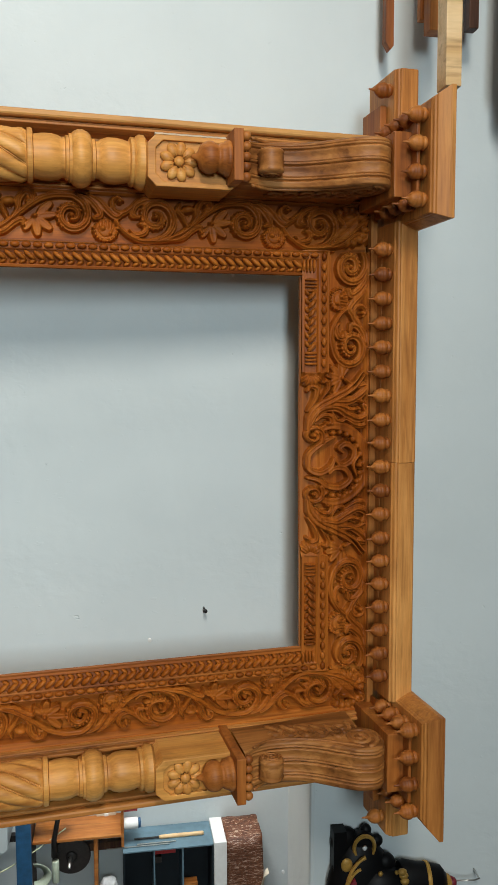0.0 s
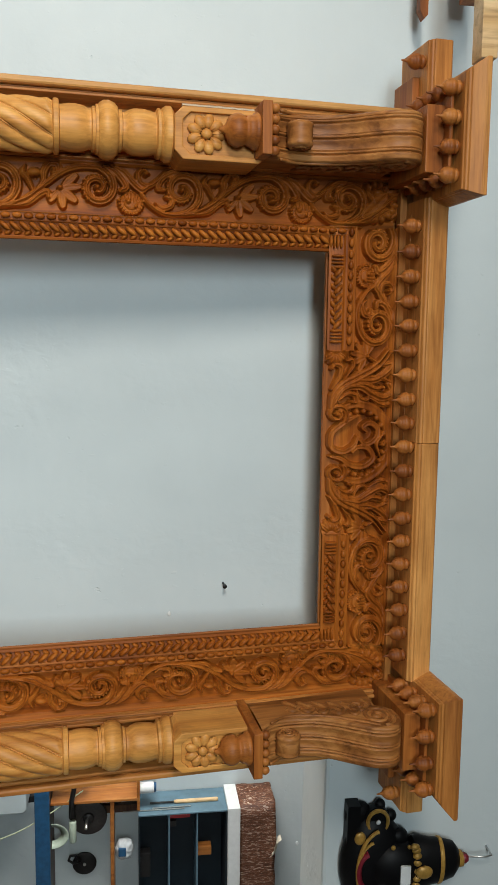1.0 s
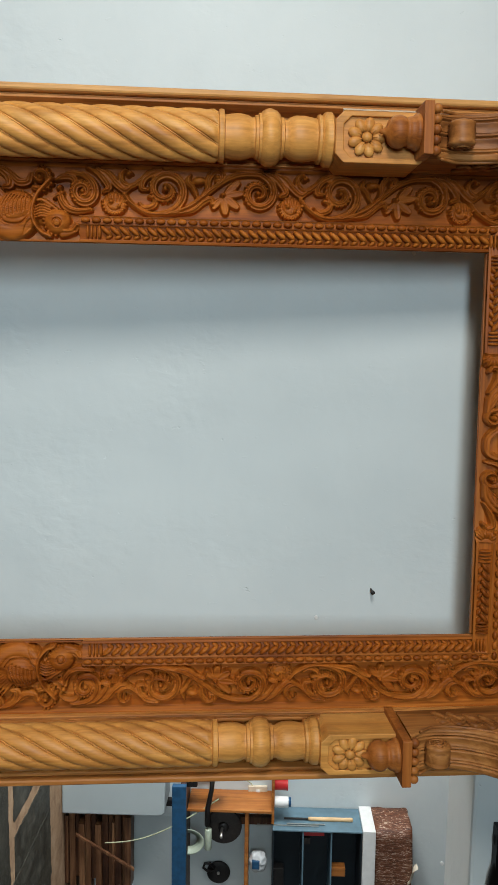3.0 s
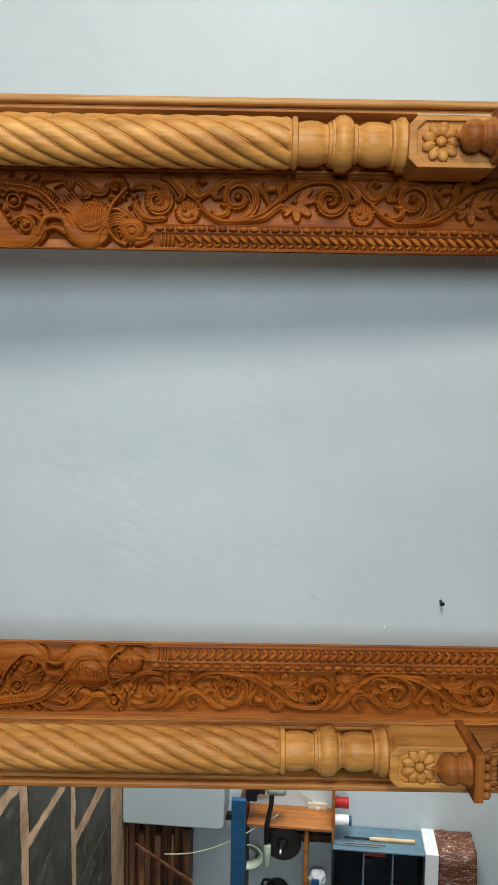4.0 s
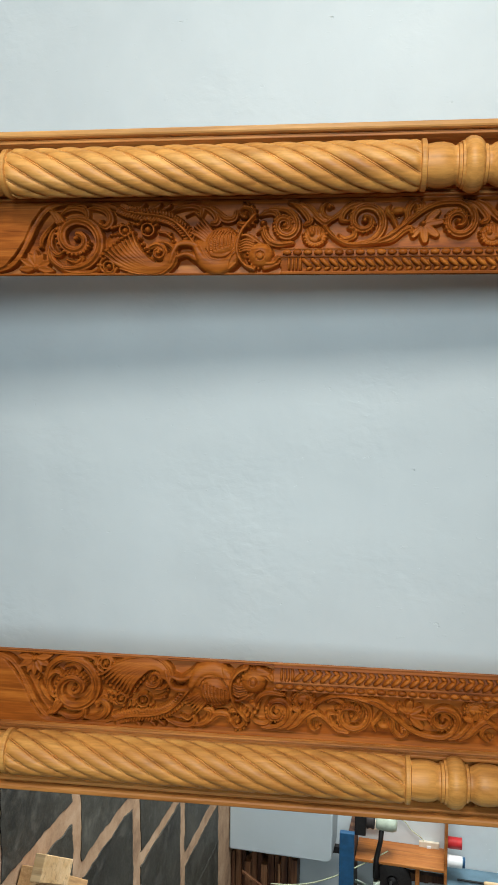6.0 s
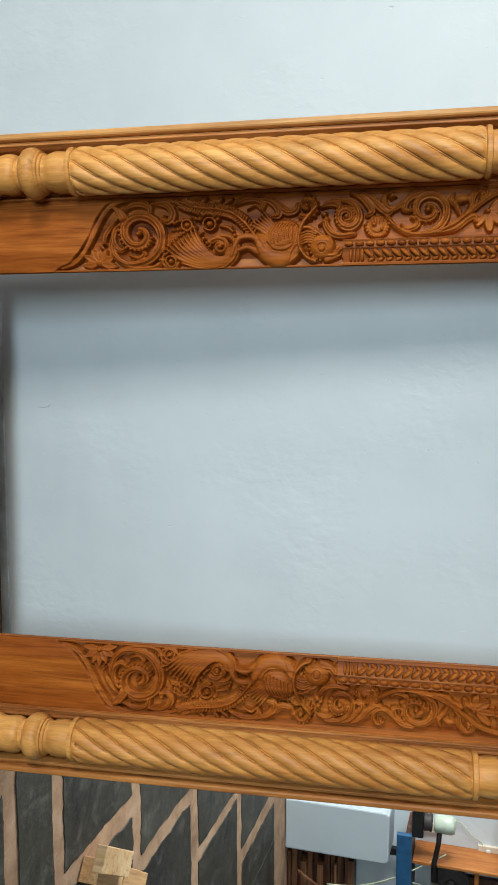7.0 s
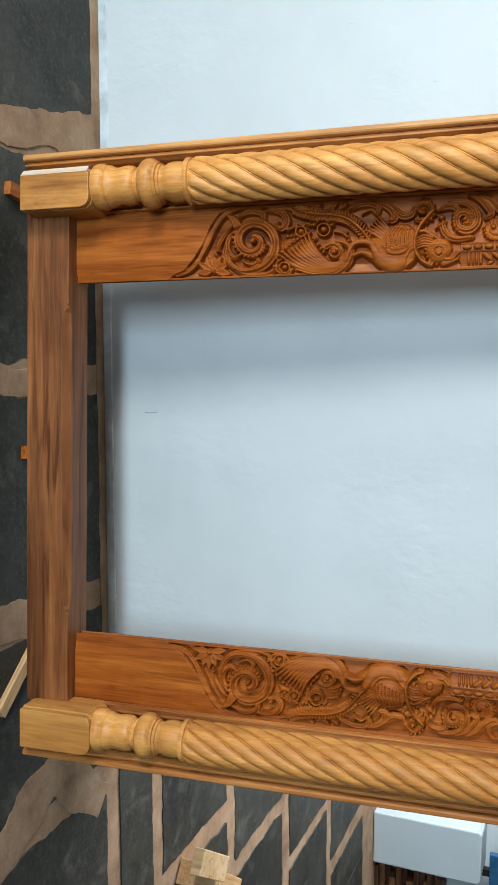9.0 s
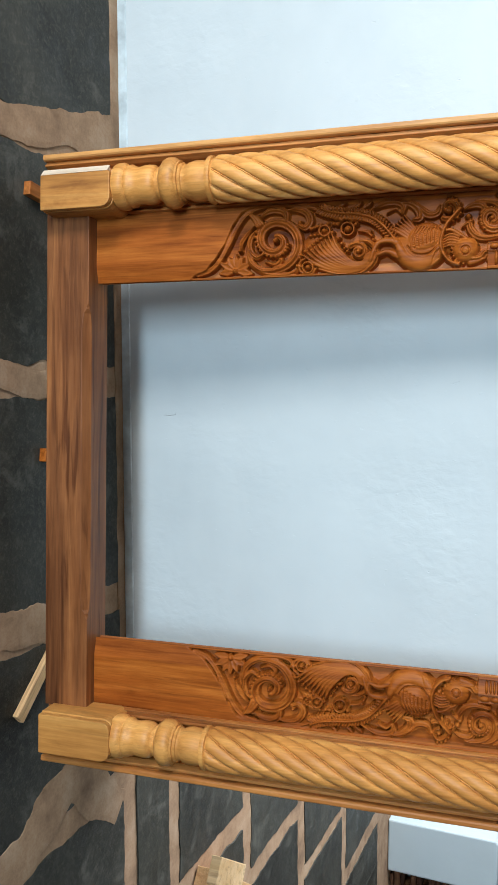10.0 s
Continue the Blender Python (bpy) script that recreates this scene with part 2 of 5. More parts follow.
structure("wall_east", box(5.2, 5.5, -3.6, 6.6, 0, H), M_CEMENT, None, "bare grey cement wall")
structure("wall_workshop_north", box(-1.6, 5.2, 6.3, 6.6, 0, H), M_WALL, None, "pale blue painted back wall of the workshop")
bm = box(-1.6, -1.3, 2.45, 3.4, 0, H)
box(-1.6, -1.3, 5.6, 6.3, 0, H, bm)
box(-1.6, -1.3, 3.4, 5.6, 0, 0.8, bm)
box(-1.6, -1.3, 3.4, 5.6, 2.4, H, bm)
structure("wall_workshop_west", bm, M_WALL, None, "pale blue plastered wall with a window opening")
structure("ceiling", box(-3.2, 5.5, -3.6, 6.6, H + 0.003, H + 0.2), M_CEMENT, None, "bare grey cement ceiling")

# ---- floor ----
def slate():
    m, nt, b = nodes_of("dark_slate")
    v = tex_coord(nt, shuffle=True)
    cloud = noise_tex(nt, v, 3.2, 7, 0.66, 0.5)
    dust = noise_tex(nt, v, 9.0, 8, 0.72, 0.3)
    speck = noise_tex(nt, v, 210.0, 3, 0.7)
    col = ramp(nt, cloud, [(0.30, (0.012, 0.0115, 0.009)), (0.64, (0.042, 0.040, 0.031))])
    grit = noise_tex(nt, v, 70.0, 6, 0.75, 0.4)
    col = mix(nt, ramp(nt, dust, [(0.53, (0, 0, 0)), (0.72, (0.55, 0.55, 0.55))]), col, (0.18, 0.172, 0.145))
    col = mix(nt, ramp(nt, grit, [(0.50, (0, 0, 0)), (0.72, (0.5, 0.5, 0.5))]), col, (0.12, 0.11, 0.08))
    col = mix(nt, ramp(nt, speck, [(0.62, (0, 0, 0)), (0.74, (0.3, 0.3, 0.3))]), col, (0.24, 0.21, 0.155))
    info = nt.nodes.new("ShaderNodeObjectInfo")
    col = mix(nt, 0.5, col, ramp(nt, info.outputs["Random"], [(0.0, (0.75, 0.78, 0.8)), (1.0, (1.2, 1.2, 1.15))]), "MULTIPLY")
    link(nt, col, b.inputs["Base Color"])
    link(nt, ramp(nt, dust, [(0.3, (0.34, 0.34, 0.34)), (0.7, (0.78, 0.78, 0.78))]), b.inputs["Roughness"])
    b.inputs["Specular IOR Level"].default_value = 0.32
    n1 = bump(nt, b, cloud, 0.35, 0.006)
    n2 = bump(nt, b, grit, 0.45, 0.0025, n1)
    bump(nt, b, speck, 0.25, 0.0012, n2)
    return m


def mortar():
    m, nt, b = nodes_of("tan_mortar")
    v = tex_coord(nt)
    big, fine = noise_tex(nt, v, 6.0, 6, 0.65), noise_tex(nt, v, 140.0, 4, 0.65)
    col = ramp(nt, big, [(0.3, (0.19, 0.112, 0.060)), (0.52, (0.35, 0.222, 0.126)), (0.78, (0.49, 0.355, 0.235))])
    col = mix(nt, 0.5, col, ramp(nt, fine, [(0.3, (0.72, 0.7, 0.68)), (0.6, (1, 1, 1))]), "MULTIPLY")
    link(nt, col, b.inputs["Base Color"])
    b.inputs["Roughness"].default_value = 0.92
    n1 = bump(nt, b, big, 0.4, 0.004)
    bump(nt, b, fine, 0.4, 0.002, n1)
    return m


M_SLATE, M_MORTAR = slate(), mortar()
floor = structure("floor", box(-6, 8, -6, 8, -0.2, -0.004), M_MORTAR, None, "tan mortar bed between dark stone slabs")


def ragged(x0, x1, y0, y1, amp, seed):
    """A slab outline with chipped, uneven edges."""
    pts, corners = [], [(x0, y0), (x1, y0), (x1, y1), (x0, y1)]
    for (ax, ay), (bx, by) in zip(corners, corners[1:] + corners[:1]):
        L = math.hypot(bx - ax, by - ay)
        n = max(4, int(L / 0.011))
        nx, ny = (by - ay) / L, -(bx - ax) / L
        for i in range(n):
            t = i / n
            px, py = ax + (bx - ax) * t, ay + (by - ay) * t
            d = amp * 0.85 * noise.fractal((px * 9 + seed, py * 9, seed), 0.75, 2.2, 5)
            pts.append((px + nx * d, py + ny * d))
    return pts


def slab(x0, x1, y0, y1, seed, amp=0.011, parent=floor, name="slab", mat=None, z=0.0, thick=0.02):
    cx, cy = (x0 + x1) / 2, (y0 + y1) / 2
    out = ragged(x0 - cx, x1 - cx, y0 - cy, y1 - cy, amp, seed)
    bm = bmesh.new()
    top = [bm.verts.new((x * 0.998, y * 0.998, 0)) for x, y in out]
    mid = [bm.verts.new((x, y, -0.0016)) for x, y in out]
    low = [bm.verts.new((x, y, -thick)) for x, y in out]
    n = len(out)
    bm.faces.new(top)
    for a, b in ((top, mid), (mid, low)):
        for i in range(n):
            bm.faces.new((a[i], b[i], b[(i + 1) % n], a[(i + 1) % n]))
    bmesh.ops.recalc_face_normals(bm, faces=bm.faces)
    ob = part(name, bm, mat or M_SLATE, parent)
    ob.matrix_local = WALL @ pose(cx, cy, z + 0.0015 * math.sin(seed * 5.1), 0.06 * math.sin(seed * 3.7), 0.06 * math.sin(seed * 2.3), 0)
    return ob


# rows of slabs: depth range measured from the wall's face, one cross joint each, joint width
ROWS_OF_SLABS = [(0.345, 0.930, 1.865, 0.095), (1.025, 1.640, 2.185, 0.085), (1.750, 2.430, 2.585, 0.075), (2.535, 3.330, 3.060, 0.100)]
seed = 1.0
for y0, y1, joint, wide in ROWS_OF_SLABS:
    for k in range(-2, 3):
        a, b = joint + 0.92 * k + wide / 2, joint + 0.92 * (k + 1) - wide / 2
        seed += 1.37
        slab(a, b, y0, y1, seed, 0.017)
for a, b in ((0.90, 2.05), (2.09, 3.3)):
    seed += 1.37
    slab(a, b, 0.052, 0.268, seed, 0.007)
for y0, y1, joints in ((-0.70, -0.030, (-2.75, -2.05, -1.36, -0.70, -0.045, 0.635, 1.245, 1.95, 2.65, 3.4)), (-1.42, -0.76, (-2.4, -1.7, -1.0, -0.3, 0.4, 1.1, 1.8, 2.5, 3.2)), (-2.15, -1.48, (-2.75, -2.05, -1.3, -0.6, 0.1, 0.8, 1.5, 2.2, 2.9)),
                       (-3.10, -2.21, (-2.7, -1.8, -0.9, 0.0, 0.9, 1.8, 2.7, 3.6, 4.5)), (-4.05, -3.16, (-2.7, -1.6, -0.7, 0.2, 1.1, 2.0, 2.9, 3.8, 4.7)), (-5.30, -4.11, (-2.7, -1.5, -0.3, 0.9, 2.1, 3.3, 4.5))):
    for a, b in zip(joints, joints[1:]):
        seed += 1.37
        slab(a + 0.045, b - 0.045, y0, y1, seed, 0.014)
slab(3.40, 4.8, 0.345, 3.30, 77.0)


def smear(points, widths, z, seed, name="mortar_smear"):
    """A thin tongue of spilt mortar with a feathered edge."""
    line = curve_pts(points, 70)
    ws = np.interp(np.linspace(0, 1, len(line)), np.linspace(0, 1, len(widths)), widths)
    bm = bmesh.new()
    rows = []
    for i, p in enumerate(line):
        d = line[min(i + 1, len(line) - 1)] - line[max(i - 1, 0)]
        d = d / np.linalg.norm(d)
        nrm = np.array((-d[1], d[0]))
        wl = ws[i] * (1 + 0.30 * noise.fractal((p[0] * 9 + seed, p[1] * 9, 1.0), 0.95, 2.2, 4))
        wr = ws[i] * (1 + 0.30 * noise.fractal((p[0] * 9 + seed, p[1] * 9, 7.0), 0.95, 2.2, 4))
        row = []
        for f, h in ((-1, -0.004), (-0.97, -0.0002), (-0.7, 0.0014), (0, 0.0018), (0.7, 0.0014), (0.97, -0.0002), (1, -0.004)):
            q = p + nrm * (f * (wl if f < 0 else wr))
            row.append(bm.verts.new((q[0], q[1], z + h)))
        rows.append(row)
    for a, b in zip(rows, rows[1:]):
        for k in range(6):
            bm.faces.new((a[k], b[k], b[k + 1], a[k + 1]))
    bmesh.ops.recalc_face_normals(bm, faces=bm.faces)
    return part(name, bm, M_MORTAR, floor)


smear([(1.10, 2.16), (1.13, 1.98), (1.20, 1.84), (1.29, 1.68), (1.34, 1.50), (1.36, 1.2)], (0.05, 0.06, 0.085, 0.075, 0.06), 0.001, 2.0)
smear([(1.17, 1.93), (1.27, 2.03), (1.37, 2.16)], (0.07, 0.075, 0.05), 0.0016, 5.0)
smear([(-0.62, 1.45), (-0.635, 1.60), (-0.665, 1.75), (-0.705, 1.90), (-0.73, 2.10)], (0.045, 0.045, 0.05, 0.055, 0.10), 0.001, 8.0)
smear([(-0.02, 1.40), (0.01, 1.60), (0.02, 1.80), (0.0, 2.05)], (0.042, 0.04, 0.042, 0.05), 0.001, 11.0)
smear([(0.63, 1.40), (0.665, 1.60), (0.685, 1.80), (0.70, 2.05)], (0.055, 0.05, 0.06, 0.05), 0.001, 14.0)
smear([(-3.0, 2.02), (-1.0, 2.100), (0.0, 2.139), (1.0, 2.179)], (0.022, 0.028, 0.02, 0.026), -0.001, 17.0)

# ---- relief carving ----
class Relief:
    """A carved board: heights over a grid of s (along) and q (across), built up from strokes, domes and petals."""

    def __init__(self, s0, s1, q0, q1, step, ground):
        self.s, self.q = np.arange(s0, s1 + step / 2, step), np.arange(q0, q1 + step / 2, step)
        self.step, self.ground, self.fat = step, ground, 1.0
        self.h = np.full((len(self.s), len(self.q)), ground)

    def window(self, lo_s, hi_s, lo_q, hi_q):
        i0, i1 = np.searchsorted(self.s, (lo_s, hi_s))
        j0, j1 = np.searchsorted(self.q, (lo_q, hi_q))
        return slice(i0, i1), slice(j0, j1)

    def raise_to(self, win, height, keep):
        self.h[win] = np.where(keep, np.maximum(self.h[win], self.ground + CUT * height), self.h[win])

    def stroke(self, ctrl, w, h=0.008, kind="round", smooth=True, n=10):
        pts = curve_pts(ctrl, n) if smooth else np.asarray(ctrl, float)
        w = [w * self.fat] if isinstance(w, (int, float)) else [x * self.fat for x in w]
        ws = np.interp(np.linspace(0, 1, len(pts)), np.linspace(0, 1, max(len(w), 2)), w if len(w) > 1 else w * 2)
        m = ws.max() + 0.001
        win = self.window(pts[:, 0].min() - m, pts[:, 0].max() + m, pts[:, 1].min() - m, pts[:, 1].max() + m)
        S, Q = np.meshgrid(self.s[win[0]], self.q[win[1]], indexing="ij")
        if S.size == 0:
            return
        best, wid, side = np.full(S.shape, 9.0), np.full(S.shape, 1.0), np.zeros(S.shape)
        for a, b, wa, wb in zip(pts, pts[1:], ws, ws[1:]):
            d = b - a
            L = d @ d
            if L < 1e-12:
                continue
            t = np.clip(((S - a[0]) * d[0] + (Q - a[1]) * d[1]) / L, 0, 1)
            ds, dq = S - a[0] - t * d[0], Q - a[1] - t * d[1]
            wt = wa + (wb - wa) * t
            r = np.hypot(ds, dq) / wt
            near = r < best
            best, wid = np.where(near, r, best), np.where(near, wt, wid)
            side = np.where(near, np.sign(ds * d[1] - dq * d[0]) * r, side)
        x = np.clip(best, 0, 1)
        if kind == "round":
            p = np.sqrt(np.clip(1 - x ** 3.2, 0, 1))
        elif kind == "fluted":
            p = np.sqrt(np.clip(1 - x ** 5, 0, 1)) * (0.87 + 0.13 * np.cos(side * 2 * np.pi))
        elif kind == "hollow":
            p = np.sqrt(np.clip(1 - x ** 4, 0, 1)) * (0.72 + 0.28 * x * x)
        else:
            p = np.clip((1 - x) * 3, 0, 1)
        hh = h * np.minimum(1, wid / 0.0022)
        self.raise_to(win, hh * p, best < 1)

    def dome(self, c, rs, rq=None, turn=0.0, h=0.008, power=0.5, ribs=0, rib_depth=0.15):
        rq = rq or rs
        m = max(rs, rq)
        win = self.window(c[0] - m, c[0] + m, c[1] - m, c[1] + m)
        S, Q = np.meshgrid(self.s[win[0]] - c[0], self.q[win[1]] - c[1], indexing="ij")
        ca, sa = math.cos(turn), math.sin(turn)
        x, y = (S * ca + Q * sa) / rs, (-S * sa + Q * ca) / rq
        r2 = x * x + y * y
        p = np.clip(1 - r2, 0, 1) ** power
        if ribs:
            p = p * (1 - rib_depth * (0.5 + 0.5 * np.cos(y * math.pi * ribs)))
        self.raise_to(win, h * p, r2 < 1)

    def sink(self, c, r, depth):
        win = self.window(c[0] - r, c[0] + r, c[1] - r, c[1] + r)
        S, Q = np.meshgrid(self.s[win[0]] - c[0], self.q[win[1]] - c[1], indexing="ij")
        d = np.hypot(S, Q) / r
        self.h[win] -= depth * np.clip(1 - d, 0, 1) ** 0.5

    def engrave(self, ctrl, w=0.0015, depth=0.003, smooth=True, n=8):
        """A V-cut along a line."""
        pts = curve_pts(ctrl, n) if smooth else np.asarray(ctrl, float)
        m = w + 0.001
        win = self.window(pts[:, 0].min() - m, pts[:, 0].max() + m, pts[:, 1].min() - m, pts[:, 1].max() + m)
        S, Q = np.meshgrid(self.s[win[0]], self.q[win[1]], indexing="ij")
        if S.size == 0:
            return
        best = np.full(S.shape, 9.0)
        for a, b in zip(pts, pts[1:]):
            d = b - a
            L = d @ d
            if L > 1e-12:
                t = np.clip(((S - a[0]) * d[0] + (Q - a[1]) * d[1]) / L, 0, 1)
                best = np.minimum(best, np.hypot(S - a[0] - t * d[0], Q - a[1] - t * d[1]))
        self.h[win] -= depth * np.clip(1 - best / w, 0, 1)

    def petals(self, c, r, n, a0, a1, w=0.0055, h=0.008, centre=0.005):
        for i in range(n):
            a = radians(a0 + (a1 - a0) * i / max(n - 1, 1))
            m = (c[0] + 0.58 * r * math.cos(a), c[1] + 0.58 * r * math.sin(a))
            self.dome(m, r * 0.5, w, a, h, 0.45, ribs=2, rib_depth=0.2)
        if centre:
            self.dome(c, centre, h=h * 1.25)

    def medallion(self, c, r, turn=0.0):
        self.dome(c, r * 0.86, h=0.0075, power=0.22)
        for i in range(12):
            a = turn - math.pi * (1.06 * i / 11 - 0.03)
            self.dome((c[0] + r * 0.90 * math.cos(a), c[1] + r * 0.90 * math.sin(a)), r * 0.16, h=0.0085, power=0.4)
        for i in range(5):
            x = (i - 2) * 0.30 * r
            self.engrave([(c[0] + x, c[1] + r * 0.62), (c[0] + x * 0.8, c[1] + r * 0.05)], 0.0016, 0.006, smooth=False)
        self.engrave([(c[0] + r * 0.60 * math.cos(a), c[1] + r * 0.60 * math.sin(a)) for a in [-math.pi * i / 16 for i in range(17)]], 0.0018, 0.005, smooth=False)
        self.dome((c[0] - r * 0.22, c[1] + r * 0.05), r * 0.27, h=0.0105, power=0.4)
        self.dome((c[0] + r * 0.35, c[1] - r * 0.30), r * 0.20, h=0.0095, power=0.4)

    def scroll(self, at, c, r0, r1, turns, start, way, w0, w1, h=0.0105, scallops=(), ball=0.006, lead=()):
        """A volute wound inwards from a stem, scalloped on part of its back, with a round eye. c, radii and lead are in at()'s units."""
        k = 40
        def on(f, out=0.0):
            a = radians(start) + way * f * turns * 2 * math.pi
            rr = r0 + (r1 - r0) * f ** 0.72 + out
            return at(c[0] + rr * math.cos(a), c[1] + rr * math.sin(a))
        pts = [at(*p) for p in lead] + [on(i / k) for i in range(k + 1)]
        self.stroke(pts, (w0 * 0.55, w0, w0, w0 * 0.9, (w0 + w1) / 2, w1) if lead else (w0, w0, (w0 + w1) / 2, w1, w1), h, "fluted", n=3)
        if scallops:
            f0, f1, n, out, size = scallops
            for i in range(n):
                self.dome(on(f0 + (f1 - f0) * i / (n - 1), out), size * 1.15, h=h * 0.95, power=0.35)
        self.dome(at(*c), ball, h=h * 1.12, power=0.4)

    def leaf(self, at, ctrl, w, h=0.010, ball=0.0):
        """A fluted leaf that swells, narrows and rolls over at its tip."""
        pts = [at(*p) for p in ctrl]
        self.stroke(pts, (w * 0.45, w * 1.05, w * 1.25, w * 1.1, w * 0.75), h, "fluted")
        if ball:
            self.dome(pts[-1], ball, h=h * 1.15, power=0.4)

    def vine_coil(self, at):
        """Medallion, hooked leaves and the volute fed from below."""
        self.medallion(at(452, 413), 0.0285)
        self.leaf(at, [(405, 354), (422, 360), (436, 374), (443, 388), (434, 394)], 0.0068, 0.0105)
        self.leaf(at, [(424, 354), (442, 364), (456, 380), (470, 391), (480, 386)], 0.0070, 0.0105)
        self.leaf(at, [(484, 362), (473, 356), (464, 364), (467, 378), (481, 384), (497, 374), (514, 358), (536, 354)], 0.0052, 0.0105)
        self.dome(at(477, 363), 0.0060, h=0.0115, power=0.4)
        self.leaf(at, [(532, 357), (516, 362), (503, 372), (500, 386), (510, 389)], 0.0060, 0.0098)
        self.leaf(at, [(495, 412), (505, 421), (521, 416), (523, 405), (513, 401)], 0.0056, 0.0092)
        self.scroll(at, (541, 388), 41, 8, 1.5, 90, -1, 0.0086, 0.0042, 0.0108, (0.42, 0.80, 11, 5.5, 0.0037), 0.0066, lead=((470, 398), (482, 414), (505, 429), (525, 432)))
        for i in range(6):
            self.sink(at(569 - 0.9 * (i - 2.5) ** 2, 372 + 9 * i), 0.0021, 0.004)

    def vine_flower(self, at):
        """Budded stalk, flower in the fork and the volute fed over the top."""
        self.scroll(at, (705, 391), 35, 8, 1.5, -90, 1, 0.0086, 0.0042, 0.0108, (0.40, 0.78, 11, 5.5, 0.0037), 0.0070,
                    lead=((528, 432), (560, 429), (590, 412), (618, 390), (648, 367), (676, 357)))
        self.leaf(at, [(555, 431), (588, 424), (608, 408), (622, 402), (624, 413)], 0.0056, 0.0100, 0.004)
        self.stroke([at(548, 430), at(585, 416), at(615, 394)], (0.002, 0.0042, 0.002), 0.0112)
        for i in range(6):
            self.sink(at(728 - 0.7 * (i - 2.5) ** 2, 366 + 9 * i), 0.0021, 0.004)
        # stalk with a budded head and rolled leaf
        self.dome(at(600, 371), 0.0165, 0.0105, radians(8), 0.0105, 0.4)
        self.leaf(at, [(586, 360), (581, 372), (590, 384), (598, 402)], 0.0052, 0.0105)
        self.sink(at(602, 379), 0.0034, 0.008)
        self.leaf(at, [(605, 398), (615, 384), (617, 368), (627, 355), (640, 358), (640, 368), (632, 370)], 0.0062, 0.0108)
        self.dome(at(633, 365), 0.0062, h=0.0125, power=0.4)
        # flower: five broad petals round a knob
        for a, rr, w in ((-42, 34, 0.0100), (-8, 32, 0.0090), (38, 30, 0.0105), (82, 29, 0.0105), (128, 26, 0.0085)):
            ca, sa = math.cos(radians(a)), math.sin(radians(a))
            p0, p1 = at(643 + 7 * ca, 396 + 7 * sa), at(643 + rr * ca, 396 + rr * sa)
            self.stroke([p0, ((p0[0] + p1[0]) / 2, (p0[1] + p1[1]) / 2), p1], (w * 0.4, w * 0.85, w * 0.95, w * 0.7), 0.0100, "hollow")
        self.dome(at(643, 395), 0.0066, h=0.0125, power=0.4)

    def build(self, name, material, parent, place, drop=None):
        """place(s, q, h) gives local x, y, z arrays. drop(s, q): cells to leave out."""
        S, Q = np.meshgrid(self.s, self.q, indexing="ij")
        x, y, z = place(S, Q, self.h)
        co = np.stack((x, y, z), -1).reshape(-1, 3)
        ns, nq = S.shape
        idx = np.arange(ns * nq).reshape(ns, nq)
        quads = np.stack((idx[:-1, :-1], idx[1:, :-1], idx[1:, 1:], idx[:-1, 1:]), -1).reshape(-1, 4)
        if drop is not None:
            quads = quads[~drop(S[:-1, :-1], Q[:-1, :-1]).reshape(-1)]
        a, b, d = co[quads[0][0]], co[quads[0][1]], co[quads[0][3]]
        if np.cross(b - a, d - a)[1] > 0:
            quads = quads[:, ::-1]
        me = bpy.data.meshes.new(name)
        me.vertices.add(len(co))
        me.vertices.foreach_set("co", co.ravel())
        me.loops.add(quads.size)
        me.loops.foreach_set("vertex_index", quads.ravel())
        me.polygons.add(len(quads))
        me.polygons.foreach_set("loop_start", np.arange(0, quads.size, 4))
        me.polygons.foreach_set("use_smooth", np.ones(len(quads), bool))
        me.update()
        me.validate()
        me.materials.append(material)
        ob = new(name, me)
        ob.parent = parent
        return ob


def soften(a, times=1):
    for _ in range(times):
        p = np.pad(a, 1, mode="edge")
        a = (p[1:-1, 1:-1] * 4 + p[:-2, 1:-1] + p[2:, 1:-1] + p[1:-1, :-2] + p[1:-1, 2:]) / 8
    return a


INNER, OUTER, BEAD, CARVE0, CARVE1 = 0.4570, 0.774, 0.0475, 0.061, 0.169   # half widths; bands measured from the inner edge
BASE_H, HEAD_H, TOP_H = 0.165, 2.069, 2.238
BEAD_L, CARVE0_L = 0.0530, 0.070     # the same two on the lintel
STEP = 0.0012
PEACOCK_END = 1.135
DEPTH, CUT = 0.0265, 2.45     # depth of the sunk ground; how boldly the ornament stands out


def slope(q):
    """The inner band falls away towards the opening."""
    return -0.010 * np.clip(1 - q / 0.045, 0, 1) ** 1.2


def peacock(r):
    """The peacock, its great tail and the bordered volute that ends the carving."""
    def at(x, y):
        return (0.45175 + 5.2149e-4 * x + 5.5e-6 * y - 3.52e-8 * x * x, 0.2109 - 3.559e-5 * x - 4.835e-4 * y + 3.4e-8 * x * y)
    def line(pts, w, h=0.010, kind="round"):
        r.stroke([at(*p) for p in pts], w, h, kind)
    def ball(x, y, size, h=0.0115, ring=0.0):
        if ring:
            r.stroke([at(x + ring * math.cos(a), y + ring * math.sin(a)) for a in [math.pi * i / 9 for i in range(19)]], 0.0032, h * 0.85, smooth=False)
        r.dome(at(x, y), size, h=h, power=0.4)
    def lobes(x0, y0, x1, y1, n, size, h=0.0085, sag=0):
        for i in range(n):
            f = i / (n - 1)
            r.dome(at(x0 + (x1 - x0) * f, y0 + (y1 - y0) * f + sag * 4 * f * (1 - f)), size, h=h, power=0.35)
